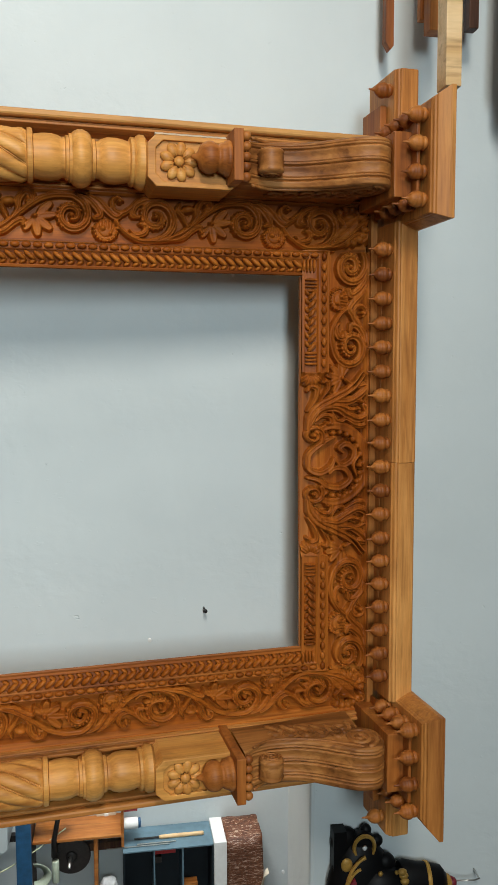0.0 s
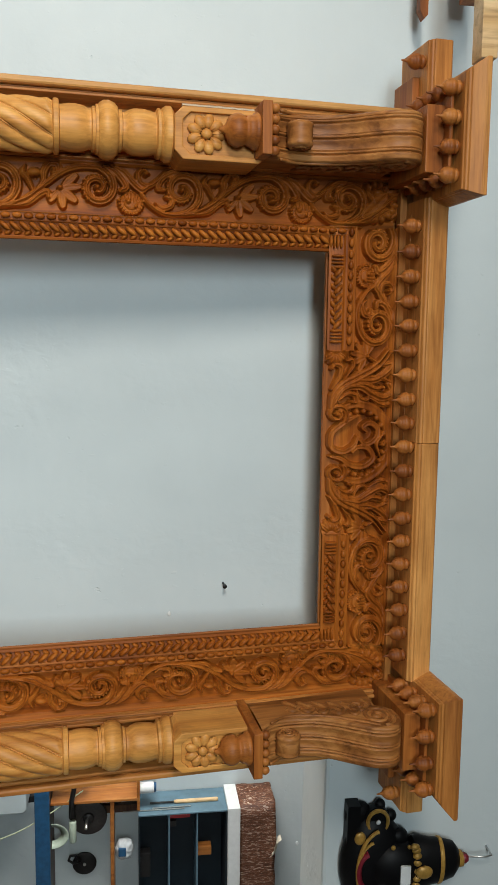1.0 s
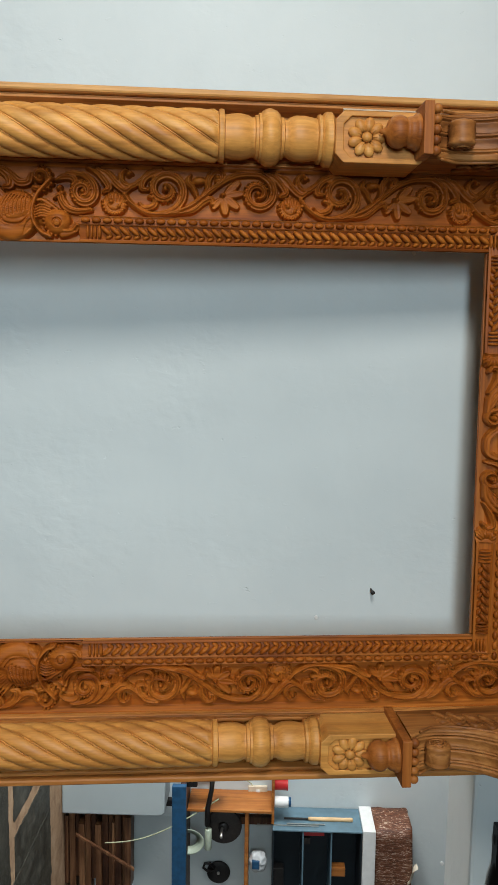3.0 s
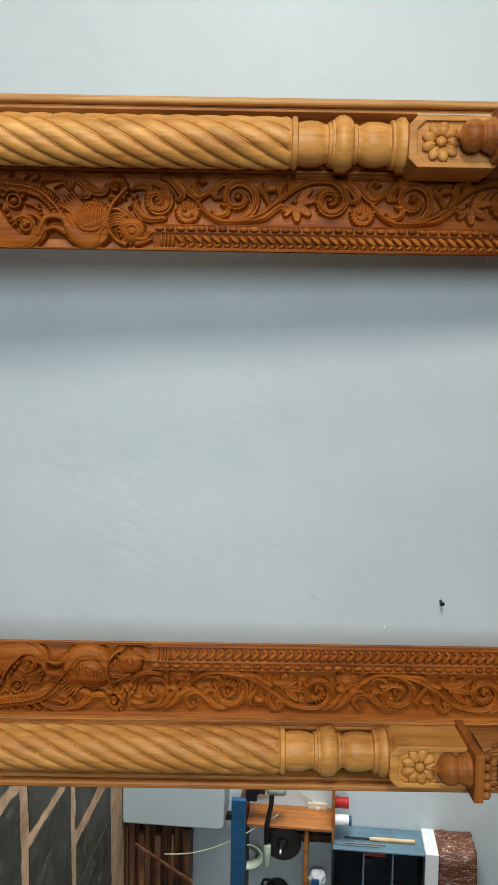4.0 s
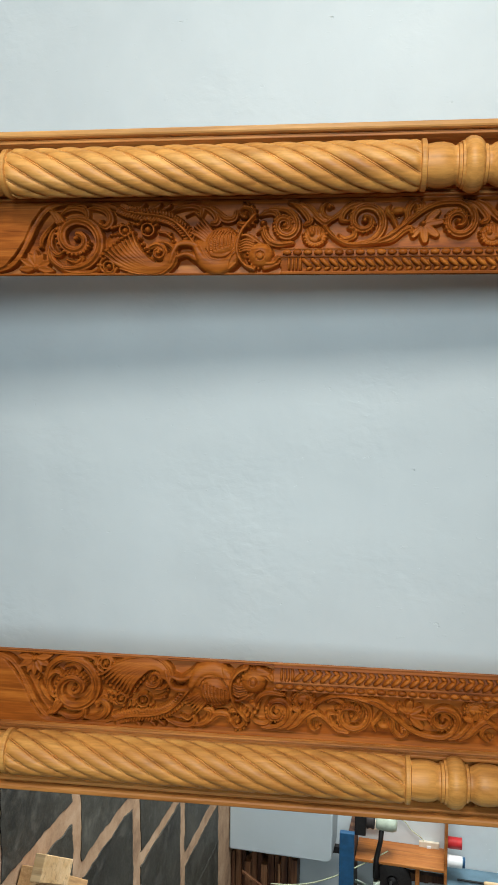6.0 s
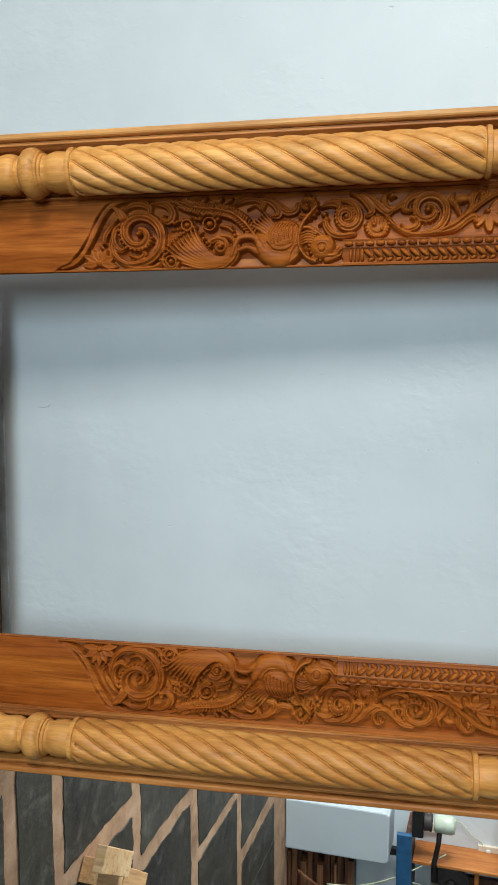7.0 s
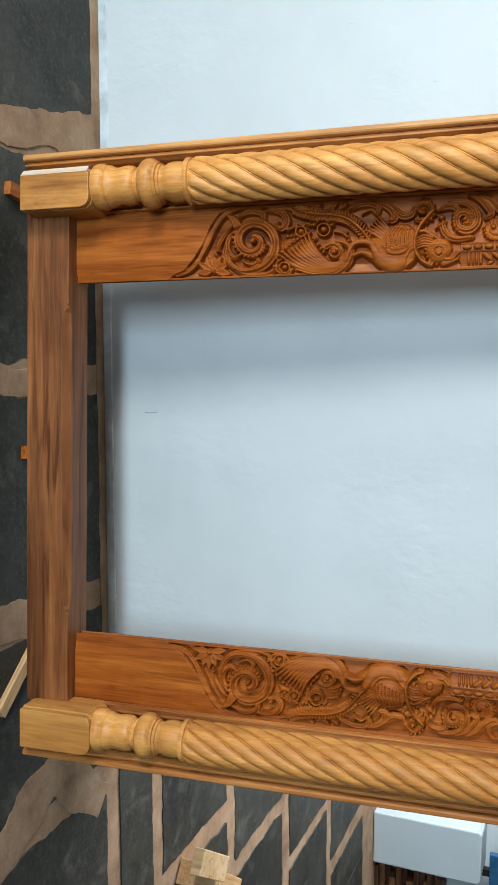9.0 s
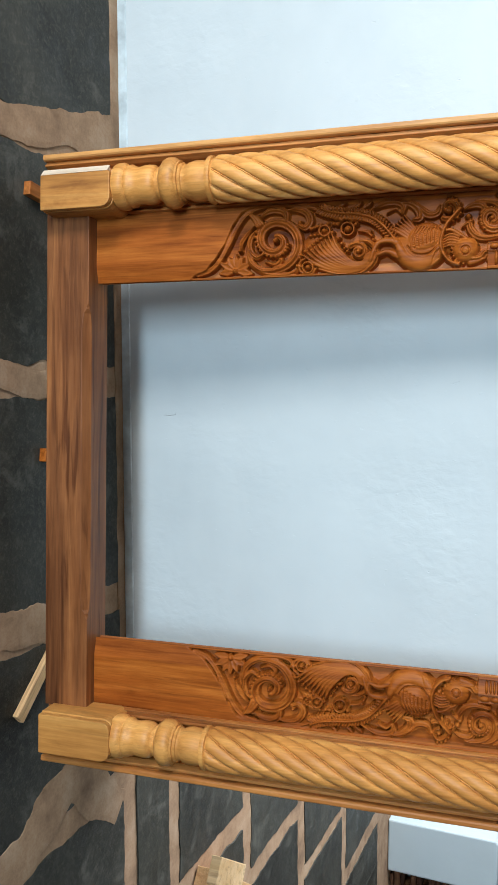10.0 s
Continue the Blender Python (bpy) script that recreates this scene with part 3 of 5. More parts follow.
    # S-shaped border band and its rib along the outer edge
    line([(-10, 412), (50, 392), (100, 345), (145, 265), (185, 180), (235, 110), (300, 74), (400, 60), (520, 62), (590, 80), (690, 128)], (0.0062, 0.0066, 0.0066, 0.0056, 0.004), 0.0112, "hollow")
    # water lily in the corner
    for a, n in ((172, 82), (208, 84), (243, 76), (270, 84), (298, 76), (333, 84), (8, 82)):
        ca, sa = math.cos(radians(a)), math.sin(radians(a))
        line([(180 + 14 * ca, 392 + 14 * sa), (180 + 0.55 * n * ca, 392 + 0.55 * n * sa), (180 + n * ca, 392 + n * sa)], (0.005, 0.0105, 0.003), 0.0098 + 0.0006 * (a % 3), "hollow")
    ball(180, 392, 0.0085, 0.012)
    # bound stem and its leaves
    for k in range(3):
        line([(262 + 15 * k, 112 + 4 * k), (282 + 15 * k, 140), (296 + 15 * k, 172 - 6 * k)], 0.0052, 0.0125)
    r.leaf(at, [(275, 165), (240, 205), (212, 250), (205, 292)], 0.0052, 0.0095, 0.006)
    r.leaf(at, [(300, 178), (262, 220), (252, 280), (285, 322), (318, 312)], 0.0062, 0.0098, 0.005)
    r.leaf(at, [(312, 120), (352, 90), (400, 84), (432, 100), (438, 132)], 0.0078, 0.0105)
    r.leaf(at, [(440, 88), (492, 80), (540, 98), (556, 140), (532, 172), (502, 160)], 0.0075, 0.0108)
    ball(508, 148, 0.0065)
    # great volute
    r.scroll(at, (383, 240), 152, 26, 1.5, 100, -1, 0.0118, 0.0062, 0.0112, (0.42, 0.82, 16, 24, 0.0048), 0.0075, lead=((248, 290), (262, 350), (310, 388)))
    for k in range(11):
        a = radians(-155 + 13 * k)
        r.dome(at(395 + 108 * math.cos(a), 262 + 118 * math.sin(a)), 0.0050, h=0.0088, power=0.35)
    r.leaf(at, [(240, 300), (262, 362), (330, 402), (420, 408), (480, 392), (492, 366)], 0.0058, 0.0100, 0.006)
    r.leaf(at, [(330, 345), (380, 358), (408, 335), (392, 318)], 0.0050, 0.0085)
    # rosette at the inner edge and the scalloped collar over it
    ball(545, 372, 0.0078, 0.0125, 26)
    line([(530, 330), (505, 350), (508, 392), (560, 405), (584, 378)], 0.0042, 0.0095)
    # combed tail: strands that sweep down from a scalloped edge and curl up round a spiral, on a swelling bed
    line([(596, 262), (650, 312), (725, 352), (800, 368), (852, 338), (866, 288)], (0.034, 0.033, 0.022, 0.014, 0.012, 0.007), 0.0050)
    line([(960, 190), (1030, 212), (1072, 240)], (0.014, 0.026, 0.018), 0.0052)
    line([(1222, 244), (1262, 230), (1306, 240)], (0.016, 0.026, 0.018), 0.0052)
    for k in range(9):
        f = k / 8
        line([(668 - 140 * f, 205 + 110 * f), (690 - 96 * f, 262 + 98 * f), (728 - 48 * f, 308 + 80 * f), (775 + 4 * f, 342 + 50 * f), (822 + 40 * f, 338 + 14 * f), (842 + 44 * f, 300 - 16 * f)], (0.0030, 0.0062, 0.0056, 0.0040, 0.0034, 0.0022), 0.0112 - 0.0012 * abs(f - 0.5))
    line([(806, 236), (856, 246), (890, 292), (870, 352), (796, 402), (690, 402), (600, 380)], (0.004, 0.0062, 0.0072, 0.0062, 0.003), 0.0118, "fluted")
    lobes(514, 312, 668, 196, 9, 0.0060, 0.0104, -12)
    lobes(700, 224, 744, 290, 4, 0.0052, 0.0096, 6)
    lobes(504, 326, 506, 366, 3, 0.0056, 0.0098, 4)
    r.scroll(at, (800, 292), 48, 15, 1.25, 215, 1, 0.0066, 0.0046, 0.0122, (), 0.0076)
    # balls and lobes under the plume
    ball(630, 188, 0.0085, 0.0120, 27)
    ball(746, 178, 0.0095, 0.0125, 32)
    lobes(562, 178, 606, 158, 4, 0.0058, 0.0092)
    lobes(694, 152, 786, 152, 6, 0.0064, 0.0098, -32)
    lobes(560, 212, 600, 206, 3, 0.0055, 0.0085)
    lobes(642, 150, 672, 150, 2, 0.0055, 0.0085)
    line([(800, 185), (840, 190), (868, 214)], (0.003, 0.005, 0.003), 0.0085)
    lobes(858, 190, 880, 250, 4, 0.0048, 0.0098)
    # ribbed plume
    plume = curve_pts([at(596, 72), at(650, 92), at(720, 100), at(800, 104), at(870, 122), at(930, 166), at(985, 232)], 10)
    r.stroke(plume, (0.002, 0.0042, 0.0048, 0.004), 0.0125, smooth=False)
    for p, nx in list(zip(plume, plume[1:]))[2::2]:
        d = (nx - p) / (np.linalg.norm(nx - p) + 1e-9)
        nrm = np.array((-d[1], d[0]))
        for sd in (-1, 1):
            r.stroke([p + nrm * 0.003 * sd, p + nrm * 0.0125 * sd - d * 0.005], (0.0026, 0.0038), 0.0102, smooth=False)
    for x in (722, 800, 850):
        line([(x - 30, 74), (x, 52), (x + 14, 40)], (0.0035, 0.0058, 0.002), 0.0085)
    # crest leaves over the back
    r.leaf(at, [(868, 78), (930, 46), (990, 38), (1022, 56), (1018, 90)], 0.0072, 0.0105)
    r.leaf(at, [(1000, 42), (1060, 46), (1102, 78), (1106, 118), (1080, 126)], 0.0082, 0.0108)
    r.leaf(at, [(1072, 42), (1112, 72), (1150, 100), (1194, 92), (1208, 58)], 0.0075, 0.0108)
    line([(940, 96), (985, 72), (1012, 96)], (0.002, 0.004, 0.002), 0.009)
    for k in range(6):
        line([(958 + 14 * k, 176 - 14 * k), (1002 + 12 * k, 196 - 10 * k), (1052 + 6 * k, 230 - 12 * k), (1068 + 8 * k, 262 - 14 * k)], (0.0022, 0.0050, 0.0050, 0.002), 0.0108)
    # claw and tail root
    line([(860, 336), (884, 272), (915, 240), (985, 242), (1030, 300)], (0.006, 0.0075, 0.0085, 0.014), 0.0120, "round")
    line([(900, 306), (945, 290), (995, 312), (1040, 340)], (0.006, 0.0085, 0.012), 0.0112)
    lobes(882, 300, 922, 296, 3, 0.0058, 0.0095)
    # body, belly, wing
    r.dome(at(1105, 272), 0.062, 0.052, radians(-6), 0.0125, 0.34)
    line([(1000, 262), (1040, 328), (1110, 348), (1178, 318), (1208, 262)], (0.010, 0.018, 0.0205, 0.017, 0.010), 0.0132)
    r.dome(at(1128, 222), 0.043, 0.036, radians(30), 0.0152, 0.28)
    for k in range(7):
        r.engrave([at(1066 + 20 * k, 284 - 8 * k), at(1070 + 20 * k, 225 - 8 * k), at(1100 + 16 * k, 166 + 1 * k)], 0.0017, 0.0085)
        for j in range(9):
            r.sink(at(1078 + 19 * k + 0.5 * j * j * 0.4, 272 - 7 * k - 11 * j), 0.0016, 0.0045)
    for k in range(6):
        r.engrave([at(1168 + 7 * k, 352 - 6 * k), at(1176 + 6 * k, 322 - 4 * k), at(1188 + 4 * k, 292 - 3 * k)], 0.0013, 0.005)
    r.engrave([at(1046, 262), at(1080, 300), at(1150, 300), at(1204, 252)], 0.0018, 0.008)
    # neck, head, eye, beak
    for k in range(5):
        line([(1222 + 2 * k, 218 + 12 * k), (1262, 200 + 14 * k), (1306, 212 + 12 * k)], (0.0020, 0.0036, 0.0026), 0.0112)
    line([(1222, 190), (1262, 176), (1310, 200), (1340, 216)], (0.003, 0.006, 0.004), 0.0105)
    r.dome(at(1338, 276), 0.0310, 0.0300, 0, 0.0138, 0.30)
    ball(1338, 282, 0.0056, 0.0158)
    eye = at(1338, 282)
    r.engrave([(eye[0] + 0.0092 * math.cos(a), eye[1] + 0.0092 * math.sin(a)) for a in [math.pi * i / 10 for i in range(21)]], 0.0019, 0.008, smooth=False)
    r.sink(eye, 0.0024, 0.006)
    for k in range(8):
        a = radians(100 + 17 * k)
        r.dome(at(1338 + 70 * math.cos(a), 276 + 70 * math.sin(a)), 0.0046, h=0.0098, power=0.35)
    line([(1370, 318), (1412, 312), (1440, 284), (1462, 296), (1452, 324)], (0.012, 0.0105, 0.006, 0.0035), 0.0112, "fluted")
    line([(1360, 340), (1400, 330), (1428, 318)], (0.008, 0.006, 0.003), 0.0098)
    # collar cord, its knob and the looped ring above
    line([(1302, 352), (1258, 335), (1222, 290), (1215, 230), (1238, 160), (1278, 108), (1312, 70)], (0.0046, 0.0052, 0.0050, 0.0046), 0.0142)
    ball(1285, 346, 0.0095, 0.0128)
    r.scroll(at, (1256, 64), 62, 18, 1.1, 120, -1, 0.0068, 0.0045, 0.0112, (0.05, 0.55, 9, 17, 0.004), 0.0075)
    # first volute over the head
    r.leaf(at, [(1335, 70), (1366, 50), (1410, 44), (1434, 66), (1418, 86)], 0.0068, 0.0102)
    r.scroll(at, (1472, 112), 84, 20, 1.5, -90, 1, 0.0092, 0.0048, 0.0108, (0.40, 0.80, 12, 16, 0.004), 0.0072, lead=((1392, 30), (1425, 24)))
    r.leaf(at, [(1322, 160), (1352, 140), (1362, 168), (1390, 200), (1440, 212), (1510, 200)], 0.0070, 0.0102)
    lobes(1350, 105, 1362, 130, 2, 0.007, 0.0095)


def carve_jamb(rise=0.0, inward=0.0):
    """One jamb's panel; rise and inward set its vine a little off the other's, as hand work does."""
    r = Relief(BASE_H, TOP_H, 0.0, CARVE1, STEP, -DEPTH)
    depth = CARVE1 - CARVE0 - 0.006
    def vine_at(shift, unit=0.001266):
        return lambda x, y: (1.3249 + shift + rise + (x - 541) * unit, CARVE0 + 0.001 + (434 - y) / 82 * depth - inward * min(1, max(0, (434 - y) / 46)))
    r.fat = 1.08
    peacock(r)
    r.fat = 1.10
    for k in range(3):
        r.vine_coil(vine_at((0.394 - rise * 0.25) * k))
        r.vine_flower(vine_at((0.394 - rise * 0.25) * k))
    # pointed leaf among round lobes where the vines meet at the head
    r.fat = 1.0
    for k in range(11):
        a = radians(-95 + 22 * k)
        r.dome((2.188 + 0.042 * math.cos(a), 0.119 + 0.040 * math.sin(a)), 0.0125, 0.0098, a, 0.0098, 0.35)
    r.stroke([(2.150, 0.083), (2.172, 0.102), (2.198, 0.128), (2.214, 0.144)], (0.005, 0.0165, 0.0185, 0.010, 0.003), 0.0125, "hollow")
    r.engrave([(2.152, 0.085), (2.180, 0.110), (2.212, 0.142)], 0.0016, 0.004)
    S, Q = np.meshgrid(r.s, r.q, indexing="ij")
    r.h = soften(r.h, 1)
    # uncarved foot: everything below the S-shaped border stays flush
    edge = np.interp(Q, (0.0, 0.010, 0.022, 0.046, 0.084, 0.125, 0.156, 0.172), (0.435, 0.447, 0.478, 0.502, 0.528, 0.546, 0.570, 0.610))
    r.h *= np.clip((S - edge + 0.0055) / 0.003, 0, 1)
    # borders, bead channel and sloping rope band above the peacock
    upper = S > PEACOCK_END
    r.h = np.where(upper & (Q < CARVE0 - 0.004), 0.0, r.h)
    r.h = np.where(upper & (abs(Q - BEAD) < 0.0085), -0.007, r.h)
    r.h = np.where(upper & (Q < 0.0375) & (Q > 0.006), -0.010, r.h)
    r.h = np.where(Q > CARVE1 - 0.0045, 0.0, r.h)
    r.h = np.where((Q < 0.0045), np.maximum(r.h, -0.004), r.h)
    r.h += 0.00007 * np.sin(S * 311 + 3 * np.sin(Q * 190)) * np.sin(Q * 417 + 2 * np.sin(S * 170))
    return r


def carve_lintel():
    half = INNER + CARVE0 - 0.002
    r = Relief(-half, half, 0.0, CARVE1, STEP, -DEPTH)
    r.fat = 1.3
    depth = CARVE1 - CARVE0_L - 0.006
    for s in (-1, 1):
        r.fat = 1.25
        vat = lambda x, y, s=s: (s * (0.481 - (x - 705) * 0.001293), CARVE0_L + 0.004 + (434 - y) / 82 * depth)
        r.scroll(vat, (705, 391), 35, 8, 1.5, -90, 1, 0.0086, 0.0042, 0.0108, (0.40, 0.78, 11, 5.5, 0.0037), 0.0070, lead=((676, 430), (664, 405), (670, 372), (686, 358)))
        r.vine_coil(lambda x, y: vat(x + 314, y))
        # half flower beside the centre spray
        for a in (-150, -115, -80, -45, -10, 25):
            ca, sa = math.cos(radians(a)), math.sin(radians(a))
            c = (s * 0.212, 0.104)
            r.stroke([(c[0] + s * 0.007 * ca, c[1] + 0.007 * sa), (c[0] + s * 0.022 * ca, c[1] + 0.022 * sa), (c[0] + s * 0.036 * ca, c[1] + 0.036 * sa)], (0.003, 0.0078, 0.0062), 0.0095, "hollow")
        r.dome((s * 0.212, 0.104), 0.0065, h=0.0115, power=0.4)

        r.fat = 1.12
        # acanthus spray that sweeps out of the centre piece
        def sp(x, y, s=s):
            return (s * (y - 833) * 0.001383, (x - 543) * 0.00146)
        stem = [(552, 896), (556, 920), (572, 940), (600, 955), (632, 975), (652, 1000)]
        for off in (0, 1):
            r.stroke([sp(x + 3 * off, y - 7 * off) for x, y in stem], (0.003, 0.0055, 0.0062, 0.0045, 0.002), 0.0100 + 0.001 * off)
        r.leaf(sp, [(566, 930), (596, 944), (628, 946), (652, 962), (656, 974), (644, 972)], 0.0088, 0.0108)
        r.leaf(sp, [(570, 936), (592, 952), (616, 962), (630, 974), (622, 982)], 0.0062, 0.0100)
        r.leaf(sp, [(558, 902), (574, 928), (602, 934), (624, 922), (644, 914), (660, 924), (654, 938)], 0.0090, 0.0112)
        r.leaf(sp, [(572, 932), (606, 938), (628, 930), (642, 932)], 0.0062, 0.0120, 0.0068)
        r.leaf(sp, [(584, 940), (616, 950), (640, 948), (656, 942)], 0.0052, 0.0100)
        r.leaf(sp, [(564, 908), (580, 920), (594, 918), (596, 906), (588, 906)], 0.0056, 0.0105, 0.0062)
        r.leaf(sp, [(596, 928), (604, 912), (616, 910), (618, 918)], 0.0050, 0.0100)
        r.leaf(sp, [(622, 912), (640, 902), (654, 902), (658, 912)], 0.0056, 0.0098)
        r.leaf(sp, [(552, 906), (556, 920), (570, 922), (572, 912)], 0.0046, 0.0098)
        r.leaf(sp, [(554, 928), (566, 948), (570, 966), (560, 972), (554, 964)], 0.0060, 0.0105, 0.005)
        r.leaf(sp, [(576, 948), (590, 968), (588, 980), (580, 978)], 0.0052, 0.0098)
        # leaf that springs from the end of the rope moulding
        r.petals((s * 0.224, 0.024), 0.034, 5, 130 if s > 0 else -50, 230 if s > 0 else 50, 0.0085, 0.0118, 0)
        # volute that ends the crescent
        r.scroll(sp, (564, 885), 19, 6, 1.3, -40, 1, 0.0062, 0.0046, 0.0115, (), 0.0072)

    # crescent with scalloped rim, holding the sacred syllable
    r.fat = 1.0
    def om(x, y):
        return ((y - 833) * 0.001383, (x - 543) * 0.00146)
    ring = [(572, 772), (598, 764), (628, 772), (650, 796), (660, 833), (652, 866), (630, 890), (600, 901), (574, 894)]
    r.stroke([om(*p) for p in ring], (0.008, 0.0125, 0.0140, 0.0140, 0.0125, 0.008), 0.0108, "hollow")
    for k in range(15):
        a = radians(-118 + 236 * k / 14)
        r.dome(om(607 + 43 * math.cos(a), 833 + 57 * math.sin(a)), 0.0088, h=0.0092, power=0.35)
    for ctrl in ([(600, 784), (578, 795), (557, 814), (556, 838), (574, 848), (594, 838), (601, 822)],
                 [(601, 822), (614, 835), (632, 826), (636, 808), (622, 797), (610, 804), (616, 812)],
                 [(554, 856), (572, 860), (590, 872), (612, 874), (629, 860), (620, 842), (602, 840), (592, 848)]):
        r.stroke([om(*p) for p in ctrl], (0.0035, 0.0078, 0.0088, 0.0088, 0.0078, 0.0045), 0.0118, "hollow")
    r.stroke([om(644, 818), om(634, 834), om(640, 856)], (0.0025, 0.0068, 0.0025), 0.0112)
    r.dome(om(646, 836), 0.0080, h=0.0120, power=0.4)
    r.h = soften(r.h, 1)
    S, Q = np.meshgrid(r.s, r.q, indexing="ij")
    side = abs(S) > 0.225
    r.h = np.where(Q < 0.056, np.maximum(r.h, -DEPTH * np.clip((0.228 - abs(S)) / 0.045, 0, 1) ** 0.8), r.h)
    corner = abs(S) > INNER
    r.h = np.where(side & (Q < CARVE0_L - 0.004), 0.0, r.h)
    r.h = np.where(side & (abs(Q - BEAD_L) < 0.0085) & (abs(S) < INNER + BEAD + 0.0085), -0.007, r.h)
    r.h = np.where(corner & (abs(abs(S) - INNER - BEAD) < 0.0085) & (Q < BEAD_L), -0.007, r.h)
    r.h = np.where(side & (Q < 0.0375) & (Q > 0.006) & (abs(S) < INNER + 0.0375), -0.010, r.h)
    r.h = np.where(Q > CARVE1 - 0.0045, 0.0, r.h)
    r.h += 0.00007 * np.sin(S * 311 + 3 * np.sin(Q * 190)) * np.sin(Q * 417 + 2 * np.sin(S * 170))
    return r


# ---- the carved door frame ----
FRAME = pose(0, 0, EYE, -6.05, 0, 0) @ pose(0.2245, 1.8496, -1.4216)   # leans back against the wall
frame_thing = thing("door_frame", FRAME, "large carved teak door frame with twisted columns, leaning on the wall", "door frame")
COL, COLW = 0.676, 0.060

jamb_reliefs, lintel_relief = {-1: carve_jamb(), 1: carve_jamb(-0.006, 0.011)}, carve_lintel()
for s in (-1, 1):
    tagged(jamb_reliefs[s].build("carved_panel", M_CARVE, frame_thing, lambda S, Q, Hh, s=s: (s * (INNER + Q), -(Hh + slope(Q)), S),
                      lambda S, Q: (S >= HEAD_H - STEP) & (Q < CARVE0 - 0.003)), "reddish teak panel carved with a peacock and scrolling vines")
tagged(lintel_relief.build("carved_panel", M_CARVE_H, frame_thing, lambda S, Q, Hh: (S, -(Hh + slope(Q)), HEAD_H + Q)), "reddish teak panel carved with a sacred sign between scrolls")


M_FOOT = wood("knotty_teak", (0.34, 0.145, 0.034), (0.54, 0.258, 0.062), (0.70, 0.41, 0.125), grain=0.8, rough=0.45, fleck=0.5, vein=0.35, mottle=0.6)
M_RAW = wood("raw_sapwood", (0.52, 0.42, 0.30), (0.66, 0.56, 0.43), (0.76, 0.68, 0.56), rough=0.7, fleck=0.3, vein=0.2)
# paler teak for the left rim only: the side light on it, held in the colour
M_RIM_LIT = wood("lit_teak_rim", (0.46, 0.215, 0.058), (0.62, 0.33, 0.105), (0.74, 0.45, 0.17), rough=0.45, fleck=0.5, vein=0.3)
M_BRACKET = wood("weathered_teak", (0.16, 0.055, 0.014), (0.36, 0.145, 0.037), (0.55, 0.265, 0.085), grain=0.9, rough=0.46, fleck=0.7, vein=0.7, mottle=0.3)
M_SILL = wood("dark_oiled_teak", (0.09, 0.032, 0.011), (0.25, 0.098, 0.031), (0.40, 0.175, 0.06), "x", grain=0.8, rough=0.42, fleck=0.7, vein=0.9)


def outer_profile(s):
    """Section of the outer board: a fillet, the flat behind the column, a stepped rim."""
    rows = [(0.6262, 0.075), (0.6262, -0.004), (0.6280, -0.013), (0.6315, -0.013), (0.6335, -0.007), (0.6365, -0.007), (0.638, -0.018), (0.645, -0.018), (0.648, 0.0), (0.737, 0.0), (0.741, -0.030),
            (0.7475, -0.046), (0.752, -0.046), (0.7535, -0.040), (0.7575, -0.040), (0.7580, 0.075)]
    return [(s * a, y) for a, y in rows]


for s in (-1, 1):
    part("outer_board", prism(outer_profile(s), "z", 0.055, 2.252), M_LIGHT, frame_thing, "smooth reddish teak board with a stepped rim", bevel=0.0012)
    part("rim", prism([(s * a, y) for a, y in ((0.7582, 0.075), (0.7582, -0.049), (0.7605, -0.054), (0.764, -0.056), (0.7715, -0.056), (0.774, -0.053), (0.774, 0.075))], "z", 0.055, 2.252), M_RIM_LIT if s < 0 else M_LIGHT, frame_thing, "teak rim along the board's edge, the left one coloured as lit", bevel=0.001)
    part("jamb", box(*sorted((s * (INNER + 0.001), s * 0.6255)), 0.0305, 0.038, 0.178, 2.25), M_TEAK, frame_thing, bevel=0.002)
part("lintel", box(-INNER, INNER, 0.0305, 0.042, HEAD_H + 0.001, 2.25), M_TEAK_H, frame_thing, bevel=0.002)
bm = bmesh.new()
secs = []
for x, c in ((-0.628, 0.0), (-0.400, 0.0), (-0.392, 0.006), (-0.386, 0.005), (-0.376, 0.013), (-0.345, 0.018), (0.345, 0.018), (0.376, 0.013), (0.386, 0.005), (0.392, 0.006), (0.400, 0.0), (0.628, 0.0)):
    c = max(c, 0.0012)
    secs.append([bm.verts.new((x, y, z)) for y, z in ((-0.042, 0.060), (-0.042, 0.178 - c), (-0.042 + c, 0.178), (0.060, 0.178), (0.060, 0.060))])
for a, b in zip(secs, secs[1:]):
    for k in range(5):
        bm.faces.new((a[k], a[(k + 1) % 5], b[(k + 1) % 5], b[k]))
bm.faces.new(secs[0])
bm.faces.new(secs[-1][::-1])
bmesh.ops.recalc_face_normals(bm, faces=bm.faces)
part("sill", bm, M_SILL, frame_thing, "plain oiled teak sill with a stopped chamfer", bevel=0.0015)

# bead rows and rope mouldings
def bead_mesh():
    bm = bmesh.new()
    bmesh.ops.create_uvsphere(bm, u_segments=10, v_segments=6, radius=1.0, matrix=Matrix.Diagonal((0.0066, 0.0062, 0.0104, 1)))
    me = bpy.data.meshes.new("bead")
    bm.to_mesh(me)
    bm.free()
    me.polygons.foreach_set("use_smooth", [True] * len(me.polygons))
    me.materials.append(M_CARVE)
    return me


BEAD_ME = bead_mesh()


def put(name, me, parent, m):
    ob = new(name, me)
    ob.parent = parent
    ob.matrix_local = m
    return ob


for s in (-1, 1):
    n = 41
    for k in range(n):
        z = 1.150 + (HEAD_H + BEAD_L - 0.024 - 1.150) * k / (n - 1)
        put("bead", BEAD_ME, frame_thing, pose(s * (INNER + BEAD), 0.0015, z))
    n = 11
